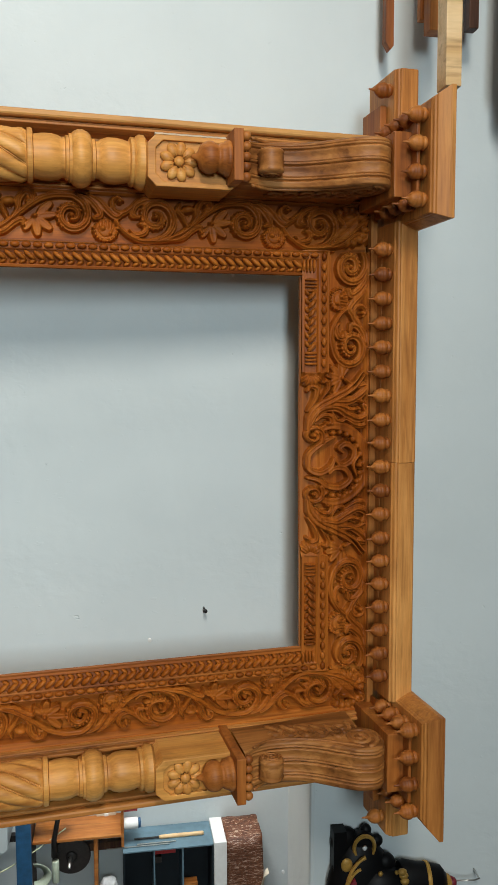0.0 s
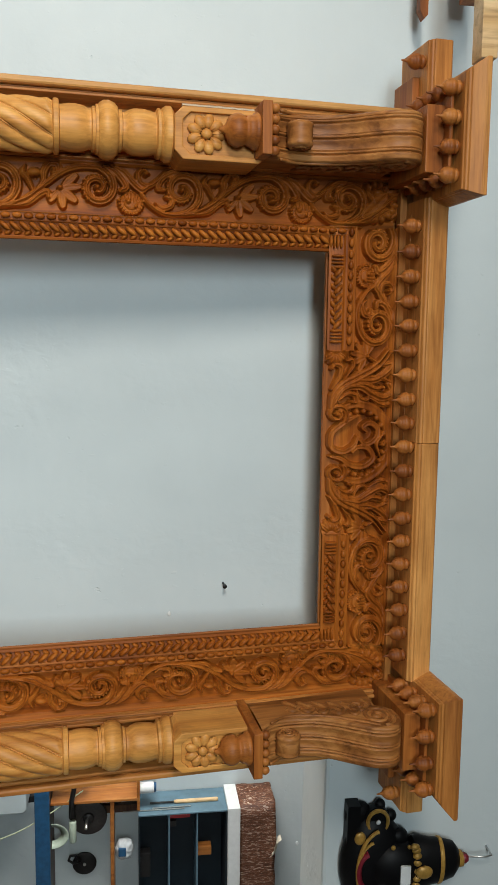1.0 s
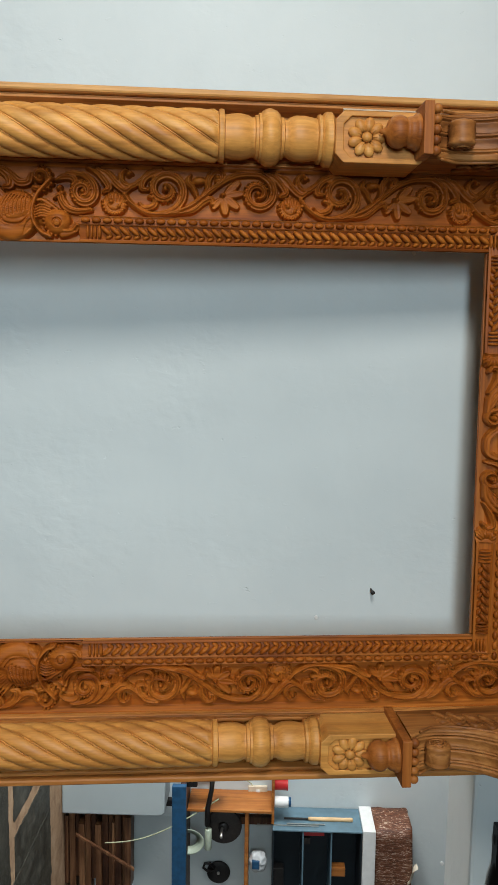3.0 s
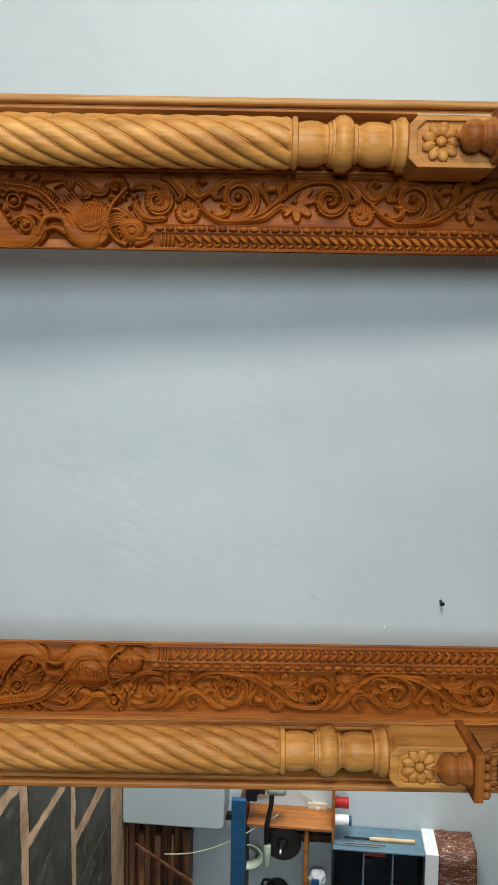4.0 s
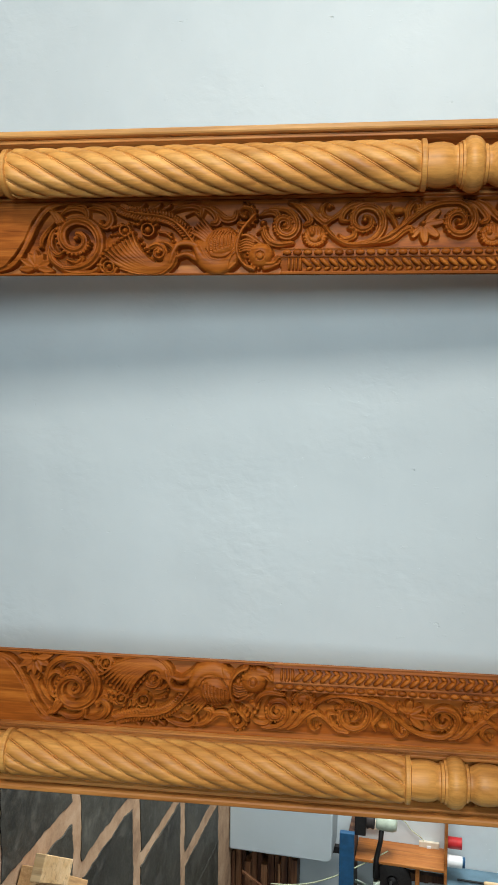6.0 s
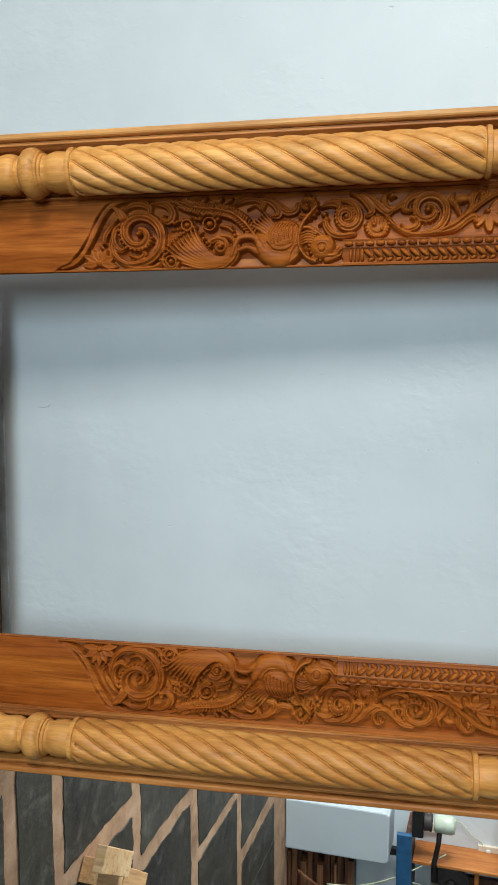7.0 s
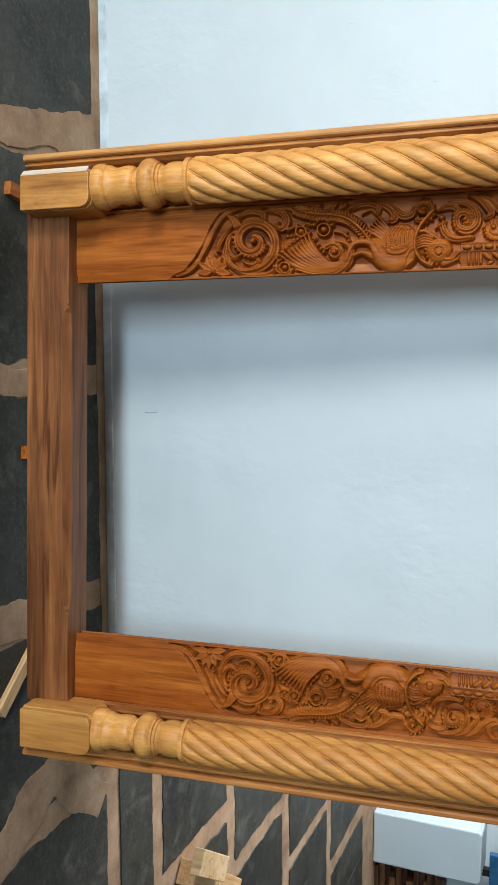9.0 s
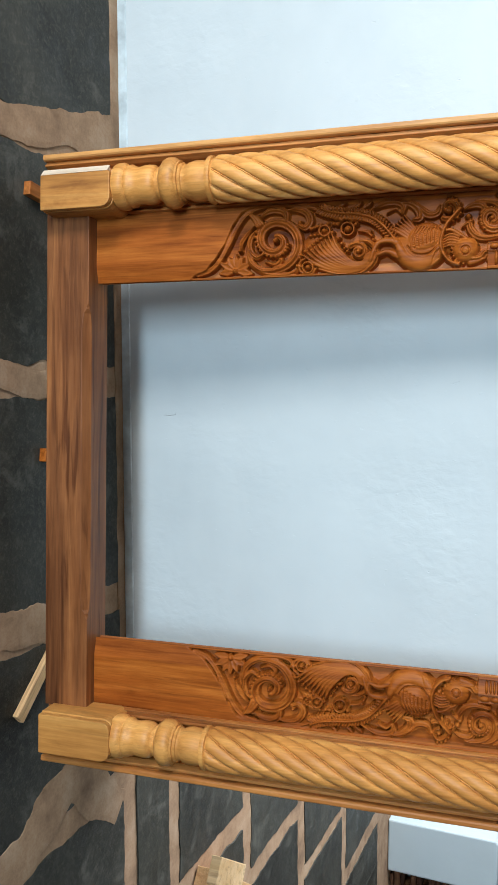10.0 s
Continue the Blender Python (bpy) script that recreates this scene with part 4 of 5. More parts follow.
    for k in range(n):
        x = s * (0.248 + (INNER + BEAD - 0.002 - 0.248) * k / (n - 1))
        put("bead", BEAD_ME, frame_thing, pose(x, 0.0015, HEAD_H + BEAD_L, 0, 90, 0))


def rope(a, b, at, flip, pitch=0.0205):
    """Two strands that cross in a herring-bone, with bound ends. at(t, q, h) places a point: t along, q across, h out."""
    bm = bmesh.new()
    n = max(2, round((b - a - 0.07) / pitch))
    def blob(t, q, h, rt, rq, rh, turn):
        ca, sa = math.cos(turn), math.sin(turn)
        rings = []
        for i in range(1, 6):
            phi = math.pi * i / 6
            ring = []
            for k in range(8):
                th = 2 * math.pi * k / 8
                x, y, z = rt * math.cos(phi), rq * math.sin(phi) * math.cos(th), rh * math.sin(phi) * math.sin(th)
                ring.append(bm.verts.new(at(t + x * ca - y * sa, q + x * sa + y * ca, h + z)))
            rings.append(ring)
        for r0, r1 in zip(rings, rings[1:]):
            for k in range(8):
                bm.faces.new((r0[k], r0[(k + 1) % 8], r1[(k + 1) % 8], r1[k]))
        bm.faces.new(rings[0][::-1])
        bm.faces.new(rings[-1])
    for k in range(n):
        t = a + 0.035 + pitch * (k + 0.5)
        blob(t, 0.0250, -0.010, 0.0165, 0.0062, 0.012, radians(-40) * flip)
        blob(t + pitch * 0.3, 0.0130, -0.014, 0.0100, 0.0052, 0.010, radians(35) * flip)
    for e, d in ((a, 1), (b, -1)):
        for off, rr in ((0.004, 0.004), (0.013, 0.0032), (0.021, 0.0032), (0.030, 0.0046)):
            blob(e + d * off, 0.0235, -0.012, rr, 0.0175, 0.0105, 0)
    bmesh.ops.recalc_face_normals(bm, faces=bm.faces)
    return bm


for s in (-1, 1):
    part("rope_moulding", rope(1.150, HEAD_H + 0.034, lambda t, q, h, s=s: Vector((s * (INNER + q), -h, t)), 1), M_CARVE, frame_thing, smooth=True)
    part("rope_moulding", rope(0.242, INNER - 0.006, lambda t, q, h, s=s: Vector((s * t, -h, HEAD_H + q)), -1), M_CARVE_H, frame_thing, smooth=True)


# columns
def twist(z0, z1, radius, strands, lead, cuts=230):
    """A roped shaft: full rounds parted by a thin bead between two cut lines."""
    xs = [-0.98, -0.94, -0.915, -0.89, -0.865, -0.84, -0.74, -0.6, -0.42, -0.2, 0.0, 0.2, 0.42, 0.6, 0.74, 0.84, 0.865, 0.89, 0.915, 0.94]
    def height(x):
        x = abs(x)
        if x <= 0.84:
            return 1.045 - 0.150 * x ** 2.3
        return float(np.interp(x, (0.84, 0.865, 0.89, 0.915, 0.94, 1.0), (0.945, 0.880, 0.845, 0.865, 0.915, 0.920)))
    ring = [(2 * math.pi * (k + 0.5 + x / 2) / strands, height(x)) for k in range(strands) for x in xs]
    bm = bmesh.new()
    rows = []
    for i in range(cuts + 1):
        z = z0 + (z1 - z0) * i / cuts
        fade = max(0.0, min(1, (z - z0) / 0.010, (z1 - z) / 0.010))
        turn = 2 * math.pi * z / lead
        rows.append([bm.verts.new((radius * (0.93 + (h - 0.93) * fade) * math.cos(th + turn), radius * (0.93 + (h - 0.93) * fade) * math.sin(th + turn), z)) for th, h in ring])
    n = len(ring)
    for a, b in zip(rows, rows[1:]):
        for k in range(n):
            j = (k + 1) % n
            bm.faces.new((a[k], a[j], b[j], b[k]))
    return bm


def flower(bm, m, r, n, mat=0):
    """A raised rosette of n spoon-shaped petals round a knob, facing local -y."""
    for k in range(n):
        a = 2 * math.pi * k / n
        pm = m @ Matrix.Rotation(a, 4, "Y") @ Matrix.Translation((0, -0.003, r * 0.62)) @ Matrix.Diagonal((r * 0.27, 0.0085, r * 0.36, 1))
        bmesh.ops.create_uvsphere(bm, u_segments=10, v_segments=7, radius=1.0, matrix=pm)
        pm = m @ Matrix.Rotation(a, 4, "Y") @ Matrix.Translation((0, -0.008, r * 0.55)) @ Matrix.Diagonal((r * 0.05, 0.004, r * 0.30, 1))
        bmesh.ops.create_uvsphere(bm, u_segments=6, v_segments=5, radius=1.0, matrix=pm)
    bmesh.ops.create_uvsphere(bm, u_segments=14, v_segments=8, radius=1.0, matrix=m @ Matrix.Translation((0, -0.005, 0)) @ Matrix.Diagonal((r * 0.27, 0.010, r * 0.27, 1)))


for s in (-1, 1):
    cx = s * COL
    at_col = Matrix.Translation((cx, -COLW, 0)) @ (Matrix.Diagonal((0.94, 0.94, 1, 1)) if s > 0 else Matrix())
    bm = twist(0.520, 1.440, 0.0530, 8, 0.484)
    shaft = part("column_shaft", bm, M_PALE, frame_thing, "honey-coloured shaft carved as a thick twisted rope", smooth=True)
    shaft.matrix_local = at_col
    foot = [(0.046, 0.268), (0.0535, 0.272), (0.0560, 0.280), (0.0560, 0.290), (0.0525, 0.298), (0.0485, 0.302), (0.0505, 0.305), (0.0505, 0.311), (0.0460, 0.318), (0.0440, 0.328), (0.0440, 0.334), (0.0462, 0.344), (0.0470, 0.356), (0.0455, 0.368),
            (0.0415, 0.374), (0.0375, 0.377), (0.0375, 0.383), (0.0425, 0.385), (0.0425, 0.390), (0.0470, 0.391), (0.0550, 0.398), (0.0595, 0.409), (0.0585, 0.421), (0.0540, 0.429), (0.0500, 0.432), (0.0500, 0.437), (0.0450, 0.438), (0.0450, 0.444),
            (0.0410, 0.446), (0.0400, 0.452), (0.0445, 0.460), (0.0475, 0.473), (0.0470, 0.490), (0.0445, 0.503), (0.0445, 0.507), (0.0545, 0.509), (0.0555, 0.514), (0.0545, 0.519), (0.050, 0.5215)]
    neck = [(0.050, 1.4385), (0.0545, 1.441), (0.0555, 1.446), (0.0545, 1.451), (0.0445, 1.453), (0.0445, 1.457), (0.0470, 1.470), (0.0475, 1.487), (0.0445, 1.503), (0.0400, 1.511), (0.0410, 1.516), (0.0455, 1.518), (0.0455, 1.524), (0.0500, 1.525), (0.0500, 1.530),
            (0.0540, 1.533), (0.0588, 1.542), (0.0595, 1.552), (0.0550, 1.564), (0.0470, 1.571), (0.0425, 1.572), (0.0425, 1.578), (0.0385, 1.580), (0.0385, 1.586), (0.0430, 1.592), (0.0470, 1.604), (0.0475, 1.622), (0.0450, 1.638), (0.0430, 1.645), (0.0430, 1.649),
            (0.0505, 1.652), (0.0515, 1.657), (0.0490, 1.661), (0.0530, 1.664), (0.0570, 1.670), (0.0570, 1.680), (0.050, 1.686)]
    for nm, prof in (("column_foot", foot), ("column_neck", neck)):
        turned = part(nm, lathe(prof, 48), M_PALE, frame_thing, smooth=True)
        turned.matrix_local = at_col
        turned.modifiers.new("edge", "EDGE_SPLIT").split_angle = radians(42)
    # square foot block with a chamfered top edge
    fx, fz = (-0.668, 0.272) if s < 0 else (0.675, 0.280)
    def slab_outline(hw, z0, c):
        return [(fx - hw, z0), (fx + hw, z0), (fx + hw, fz - 0.022 - c), (fx + hw - 0.003, fz - 0.012 - c), (fx + hw - 0.010, fz - 0.004 - c), (fx + hw - 0.020, fz - c), (fx - hw + 0.020, fz - c), (fx - hw + 0.010, fz - 0.004 - c), (fx - hw + 0.003, fz - 0.012 - c), (fx - hw, fz - 0.022 - c)]
    bm = prism(slab_outline(0.051, 0.084, 0.0), "y", -0.099, -0.0005)
    cut = 0.016 if s < 0 else 0.003
    front = [(max(px, fx - 0.051 + cut), pz) for px, pz in slab_outline(0.0495, 0.0845, 0.001)]
    prism(front, "y", -0.116, -0.0991, bm)
    foot_block = part("foot_block", bm, M_FOOT, frame_thing, "unpolished square block with a knot at the column's foot", bevel=0.002)
    if s < 0:
        part("raw_side", prism([(fx - 0.052, -0.0995), (fx - 0.0352, -0.0995), (fx - 0.0352, -0.1155)], "z", 0.0845, fz - 0.008), M_RAW, foot_block, "pale unstained sapwood corner", bevel=0.001)
    # square head block with sunk eight-sided panel and flower
    bm = bmesh.new()
    hx, hb = (-0.669, 0.053) if s < 0 else (0.682, 0.047)
    def octo(hw, z0, z1, c):
        return [(hx - hw + c, z0), (hx + hw - c, z0), (hx + hw, z0 + c), (hx + hw, z1 - c), (hx + hw - c, z1), (hx - hw + c, z1), (hx - hw, z1 - c), (hx - hw, z0 + c)]
    prism(octo(hb, 1.682, 1.880, 0.018), "y", -0.113, -0.0005, bm)
    outer, inner = octo(hb, 1.682, 1.880, 0.018), octo(hb - 0.011, 1.700, 1.880, 0.016)
    lip = []
    for ring, y in ((outer, -0.1132), (outer, -0.1215), (inner, -0.1215), (inner, -0.1135)):
        lip.append([bm.verts.new((x, y, z)) for x, z in ring])
    for a, b in zip(lip, lip[1:]):
        for k in range(8):
            if k != 4:
                bm.faces.new((a[k], a[(k + 1) % 8], b[(k + 1) % 8], b[k]))
    bmesh.ops.recalc_face_normals(bm, faces=bm.faces)
    head = part("head_block", bm, M_PALE, frame_thing, "square block with a sunk panel", bevel=0.002)
    if s < 0:
        part("raw_side", prism([(hx - hb - 0.010, -0.100), (hx - hb - 0.0003, -0.100), (hx - hb - 0.0003, -0.1214)], "z", 1.700, 1.862), M_RAW, head, "pale unstained sapwood corner", bevel=0.001)
    bm = bmesh.new()
    flower(bm, Matrix.Translation((hx, -0.1145, 1.749)), 0.043, 9)
    part("rosette", bm, M_PALE, head, "nine-petalled carved flower", smooth=True)
    # hanging bud, abacus and small balls
    bud = [(0.0, 1.770), (0.004, 1.772), (0.006, 1.778), (0.010, 1.784), (0.020, 1.788), (0.028, 1.794), (0.033, 1.804), (0.034, 1.812), (0.031, 1.822), (0.026, 1.827), (0.029, 1.830), (0.032, 1.835), (0.032, 1.840), (0.036, 1.843), (0.038, 1.850), (0.034, 1.855)]
    part("hanging_bud", lathe(bud, 32, m=Matrix.Translation((cx, -0.140, 0))), M_TEAK, frame_thing, smooth=True)
    part("abacus", box(cx - 0.053, cx + 0.053, -0.185, -0.001, 1.8525, 1.8735), M_TEAK_H, frame_thing, bevel=0.002)
    bm = bmesh.new()
    for k in range(5):
        bmesh.ops.create_uvsphere(bm, u_segments=12, v_segments=8, radius=0.0105, matrix=Matrix.Translation((cx - 0.042 + 0.021 * k, -0.168, 1.883)))
    part("ball_row", bm, M_TEAK, frame_thing, smooth=True)


# scroll brackets
def bracket(cx):
    """S-scroll from the abacus out to the cornice: fluted front, volutes at both ends."""
    front = curve_pts([(0.150, 1.880), (0.128, 1.905), (0.118, 1.945), (0.124, 2.000), (0.146, 2.048), (0.178, 2.092), (0.206, 2.132), (0.215, 2.166)], 8)
    roll = [(0.160 + 0.055 * math.cos(a), 2.164 + 0.046 * math.sin(a)) for a in [math.pi * k / 14 for k in range(1, 14)]]
    path = [tuple(p) for p in front] + roll + [(0.0, 2.18)]
    across = 89
    bm = bmesh.new()
    rows = []
    for i, (w, z) in enumerate(path):
        row = []
        for k in range(across):
            f = k / (across - 1)
            x = (f - 0.5) * 0.100 * (0.92 + 0.10 * min(1, i / 40))
            flute = -0.0062 * math.exp(-(((f * 3) % 1 - 0.5) / 0.060) ** 2) - 0.0030 * math.exp(-(((f * 3 + 0.22) % 1 - 0.5) / 0.035) ** 2) - 0.0018 * math.cos(f * 6 * math.pi) - 0.006 * max(0, abs(f - 0.5) * 2 - 0.93) / 0.07
            fade = 1.0 if i < len(path) - 1 else 0.0
            row.append(bm.verts.new((cx + x, -(w + flute * fade), z)))
        rows.append(row)
    for a, b in zip(rows, rows[1:]):
        for k in range(across - 1):
            bm.faces.new((a[k], a[k + 1], b[k + 1], b[k]))
    for k in (0, across - 1):
        side = [r[k] for r in rows]
        low = bm.verts.new((side[0].co.x, 0.0, 1.880))
        bm.faces.new(side + [low] if k else (side + [low])[::-1])
    bmesh.ops.recalc_face_normals(bm, faces=bm.faces)
    return bm


def side_scroll(cx, sx):
    """Raised volutes and leaves on a bracket's cheek."""
    bm = bmesh.new()
    x = cx + sx * 0.0495
    spiral = [(x, -(0.150 + (0.050 * (1 - i / 40)) * math.cos(i * 0.34)), 2.160 + (0.040 * (1 - i / 40)) * math.sin(i * 0.34)) for i in range(38)]
    tube(spiral, [0.0058] * 38, 8, bm)
    tube([(x, -(0.090 + 0.034 * (1 - i / 30) * math.cos(2.6 - i * 0.36)), 2.135 + 0.034 * (1 - i / 30) * math.sin(2.6 - i * 0.36)) for i in range(28)], [0.0048] * 28, 8, bm)
    tube([(x, -w, z) for w, z in curve_pts([(0.132, 1.905), (0.108, 1.945), (0.112, 2.000), (0.134, 2.060), (0.168, 2.112), (0.196, 2.150)], 6)], 0.0038, 6, bm)
    for k in range(5):
        z = 1.96 + 0.035 * k
        w0 = 0.085 + 0.012 * k
        tube([(x, -w, zz) for w, zz in curve_pts([(0.03 + 0.008 * k, z), (w0 * 0.8, z + 0.028), (w0, z + 0.012), (w0 * 0.8, z)], 6)], [0.0022] + [0.0056] * 17 + [0.0036], 8, bm)
    return bm


def volute_roll(cx):
    """The small scroll that curls out over the abacus: a fluted drum with a coil on each cheek."""
    bm = lathe([(0.0, -0.026), (0.022, -0.026), (0.0275, -0.023), (0.0290, -0.018), (0.0265, -0.014), (0.0280, -0.010), (0.0280, 0.010), (0.0265, 0.014), (0.0290, 0.018), (0.0275, 0.023), (0.022, 0.026), (0.0, 0.026)], 32)
    for e in (-1, 1):
        tube([(0.020 * (1 - i / 34) * math.cos(i * 0.42), 0.020 * (1 - i / 34) * math.sin(i * 0.42), e * 0.026) for i in range(31)], 0.0030, 6, bm)
    bm.transform(Matrix.Translation((cx, -0.140, 1.945)) @ Matrix.Rotation(radians(90), 4, "Y"))
    return bm


for s in (-1, 1):
    br = part("bracket", bracket(s * COL), M_BRACKET, frame_thing, "fluted scroll bracket of dark reddish teak", smooth=True)
    em = br.modifiers.new("edge", "EDGE_SPLIT")
    em.split_angle = radians(50)
    part("volute", volute_roll(s * COL), M_BRACKET, br, smooth=True)
    for sx in (-1, 1):
        part("cheek_carving", side_scroll(s * COL, sx), M_BRACKET, br, smooth=True)

# cornice: board that breaks forward over the brackets, with hanging buds below
DEEP, FLAT, BLK = 0.270, 0.108, 0.132
ENDS = {-1: (-0.828, -0.552), 1: (0.548, 0.838)}   # from where to where each end piece reaches


def cornice_profile(w):
    return [(-w + 0.010, 2.256), (-w + 0.008, 2.259), (-w + 0.002, 2.262), (-w, 2.267), (-w - 0.004, 2.268), (-w - 0.004, 2.308), (-w, 2.312), (0.05, 2.312), (0.05, 2.256)]


bm = prism(cornice_profile(FLAT), "x", ENDS[-1][1] - 0.020, -0.012)
part("cornice_board", bm, M_LIGHT_H, frame_thing, bevel=0.0015)
part("cornice_board", prism(cornice_profile(FLAT - 0.0015), "x", -0.0115, ENDS[1][0] + 0.024), M_LIGHT_H, frame_thing, bevel=0.0015)
part("bed_board", box(-COL + BLK, COL - BLK, -0.034, 0.05, 2.2545, 2.2558), M_LIGHT_H, frame_thing, bevel=0.002)
part("frieze_board", box(-0.618, 0.618, -0.008, 0.0145, 2.2385, 2.2542), M_LIGHT_H, frame_thing)
for s in (-1, 1):
    cx = s * COL
    x0, x1 = ENDS[s]
    bm = bmesh.new()
    rings = []
    for z, inset, back in ((2.268, 1.0, 0.026), (2.271, 0.97, 0.024), (2.273, 0.82, 0.019), (2.277, 0.78, 0.018), (2.279, 0.66, 0.014), (2.302, 0.06, 0.002), (2.304, 0.0, 0.0), (2.313, 0.0, 0.0), (2.315, 0.06, 0.003)):
        a, b = x0 + inset * (0.026 if s < 0 else 0.018), x1 - inset * (0.014 if s < 0 else 0.045)
        rings.append([bm.verts.new(p) for p in ((a, -DEEP + back, z), (b, -DEEP + back, z), (b, 0.045, z), (a, 0.045, z))])
    for lo, hi in zip(rings, rings[1:]):
        for k in range(4):
            bm.faces.new((lo[k], lo[(k + 1) % 4], hi[(k + 1) % 4], hi[k]))
    bm.faces.new(rings[0][::-1])
    bm.faces.new(rings[-1])
    part("cornice_end", bm, M_LIGHT_H, frame_thing, "flared cornice end that juts forward", bevel=0.0012)
    bm = box(cx - 0.070, cx + 0.070, -0.195, 0.0, 2.208, 2.2678)
    box(cx - 0.086, cx + 0.086, -0.222, 0.0, 2.2475, 2.2555, bm)
    part("bearing_block", bm, M_TEAK_H, frame_thing, bevel=0.002)

for s in (-1, 1):
    a, b = sorted((ENDS[s][0 if s < 0 else 1] - s * 0.050, s * 0.915))
    stub = prism(cornice_profile(FLAT - 0.01), "x", a, b)
    part("cornice_return", stub, M_LIGHT_H, frame_thing, bevel=0.0015)
    part("bed_board", box(*sorted((s * 0.7745, s * 0.846)), -0.050, 0.05, 2.2385, 2.2555), M_TEAK_H, frame_thing, bevel=0.002)

bud = [(0.0, -0.058), (0.0016, -0.056), (0.0026, -0.048), (0.0046, -0.0425), (0.0095, -0.0395), (0.0130, -0.0360), (0.0128, -0.0345), (0.0150, -0.0330), (0.0172, -0.0265), (0.0166, -0.0252), (0.0178, -0.0240), (0.0176, -0.0190), (0.0150, -0.0135), (0.0122, -0.0118), (0.0150, -0.0100), (0.0150, -0.0055), (0.011, -0.003), (0.010, 0.0)]
bm = lathe(bud, 18)
PENDANT = bpy.data.meshes.new("pendant_bud")
bm.to_mesh(PENDANT)
bm.free()
PENDANT.polygons.foreach_set("use_smooth", [True] * len(PENDANT.polygons))
PENDANT.materials.append(M_TEAK)
n = 19
for k in range(n):
    x = (-COL + BLK + 0.034) + (2 * (COL - BLK) - 0.068) * k / (n - 1)
    put("pendant_bud", PENDANT, frame_thing, pose(x, -FLAT + 0.026, 2.2565, random.uniform(-3, 3), random.uniform(-3, 3), 0))
for s in (-1, 1):
    x0, x1 = ENDS[s]
    put("pendant_bud", PENDANT, frame_thing, pose(s * 0.872, -0.072, 2.2565))
    for k in range(4):
        put("pendant_bud", PENDANT, frame_thing, pose(x0 + (0.054 if s < 0 else 0.040) + (x1 - x0 - 0.098) * k / 3, -DEEP + 0.046, 2.2685, random.uniform(-3, 3), random.uniform(-3, 3), 0))
    for e in (-1, 1):
        for k in range(3):
            put("pendant_bud", PENDANT, frame_thing, pose(x0 + (0.054 if s < 0 else 0.040) if e < 0 else x1 - (0.044 if s < 0 else 0.058), -DEEP + 0.046 + 0.048 * (k + 1), 2.2685, random.uniform(-3, 3), random.uniform(-3, 3), 0))

# ---- workshop seen through the opening ----
M_PIER = paint("pier_paint", (0.44, 0.51, 0.53), var=0.08, bump_scale=40)
M_BENCH_BLUE = plain("bench_blue_paint", (0.012, 0.075, 0.17), 0.4, var=0.25)
M_CAB = plain("cabinet_blue_paint", (0.105, 0.19, 0.245), 0.45, var=0.2, scale=8)
# the cabinet's blue darkened almost to black: shade of its hollow put into the colour
M_CAB_SHADE = plain("cabinet_inside_shade", (0.005, 0.012, 0.018), 0.6, var=0.2, scale=8)
M_WHITE = plain("white_board", (0.74, 0.77, 0.77), 0.5, var=0.05)
M_ORANGE = wood("varnished_orange_wood", (0.26, 0.085, 0.018), (0.40, 0.15, 0.035), (0.50, 0.22, 0.06), rough=0.3)
M_DARKWOOD = wood("dark_plank", (0.025, 0.010, 0.006), (0.08, 0.033, 0.017), (0.22, 0.115, 0.058), "x", vein=0.8)
M_BLACK = plain("black_iron", (0.014, 0.013, 0.013), 0.4, 0.3, 0.3)
M_DISC = plain("grinding_disc", (0.028, 0.022, 0.020), 0.6, 0.0, 0.4, 60)
M_GREEN = plain("pale_green_enamel", (0.42, 0.50, 0.40), 0.4, var=0.15)
M_CREAM = plain("cream_plastic", (0.62, 0.56, 0.44), 0.45, var=0.1)
M_RED = plain("red_tin", (0.42, 0.02, 0.022), 0.35)
M_STEEL = plain("bright_steel", (0.62, 0.62, 0.6), 0.3, 1.0, 0.1)
M_PAPER = plain("pale_paper", (0.66, 0.62, 0.5), 0.8)

bench = thing("workbench", pose(3.15, 5.95, 0), "long workbench with a dark blue front on a pale masonry pier", "workbench")
part("pier", prism([(0.0, 0.0), (0.395, 0.0), (0.395, 0.772), (0.37, 0.800), (0.02, 0.806), (0.0, 0.78)], "y", 0.0, 0.345), M_PIER, bench, "pale blue plastered pier with rounded top", bevel=0.012)
part("front_rail", box(0.13, 2.0, -0.03, 0.02, 0.862, 0.972), M_BENCH_BLUE, bench, "dark blue painted rail", bevel=0.004)
part("worktop", box(0.13, 2.0, 0.0205, 0.345, 0.925, 0.968), M_DARKWOOD, bench, bevel=0.003)
part("leg", box(0.40, 0.45, 0.25, 0.30, 0, 0.924), M_BLACK, bench)
part("leg", box(1.85, 1.95, 0.02, 0.12, 0, 0.86), M_BENCH_BLUE, bench)

# planks stored on edge and leaning below the bench
M_PLANK = wood("brown_plank", (0.06, 0.025, 0.012), (0.15, 0.068, 0.033), (0.30, 0.165, 0.085), "x", vein=0.7)
rng = random.Random(4)
z = 0.002
for k in range(13):
    thick, start = rng.uniform(0.018, 0.050), 0.0 if k % 3 else rng.uniform(0.01, 0.10)
    pl = thing("plank", pose(3.585 + start, 6.02 + 0.025 * (k % 3), z, 0, 0, rng.uniform(-2, 3)), "rough-sawn hardwood plank stacked under the workbench", "plank", "planks under the workbench")
    part("board", box(0, rng.uniform(0.5, 0.9), 0, rng.uniform(0.10, 0.16), 0, thick), (M_DARKWOOD, M_PLANK, M_DARKWOOD, M_PLANK, M_PLANK)[k % 5], pl, bevel=0.003)
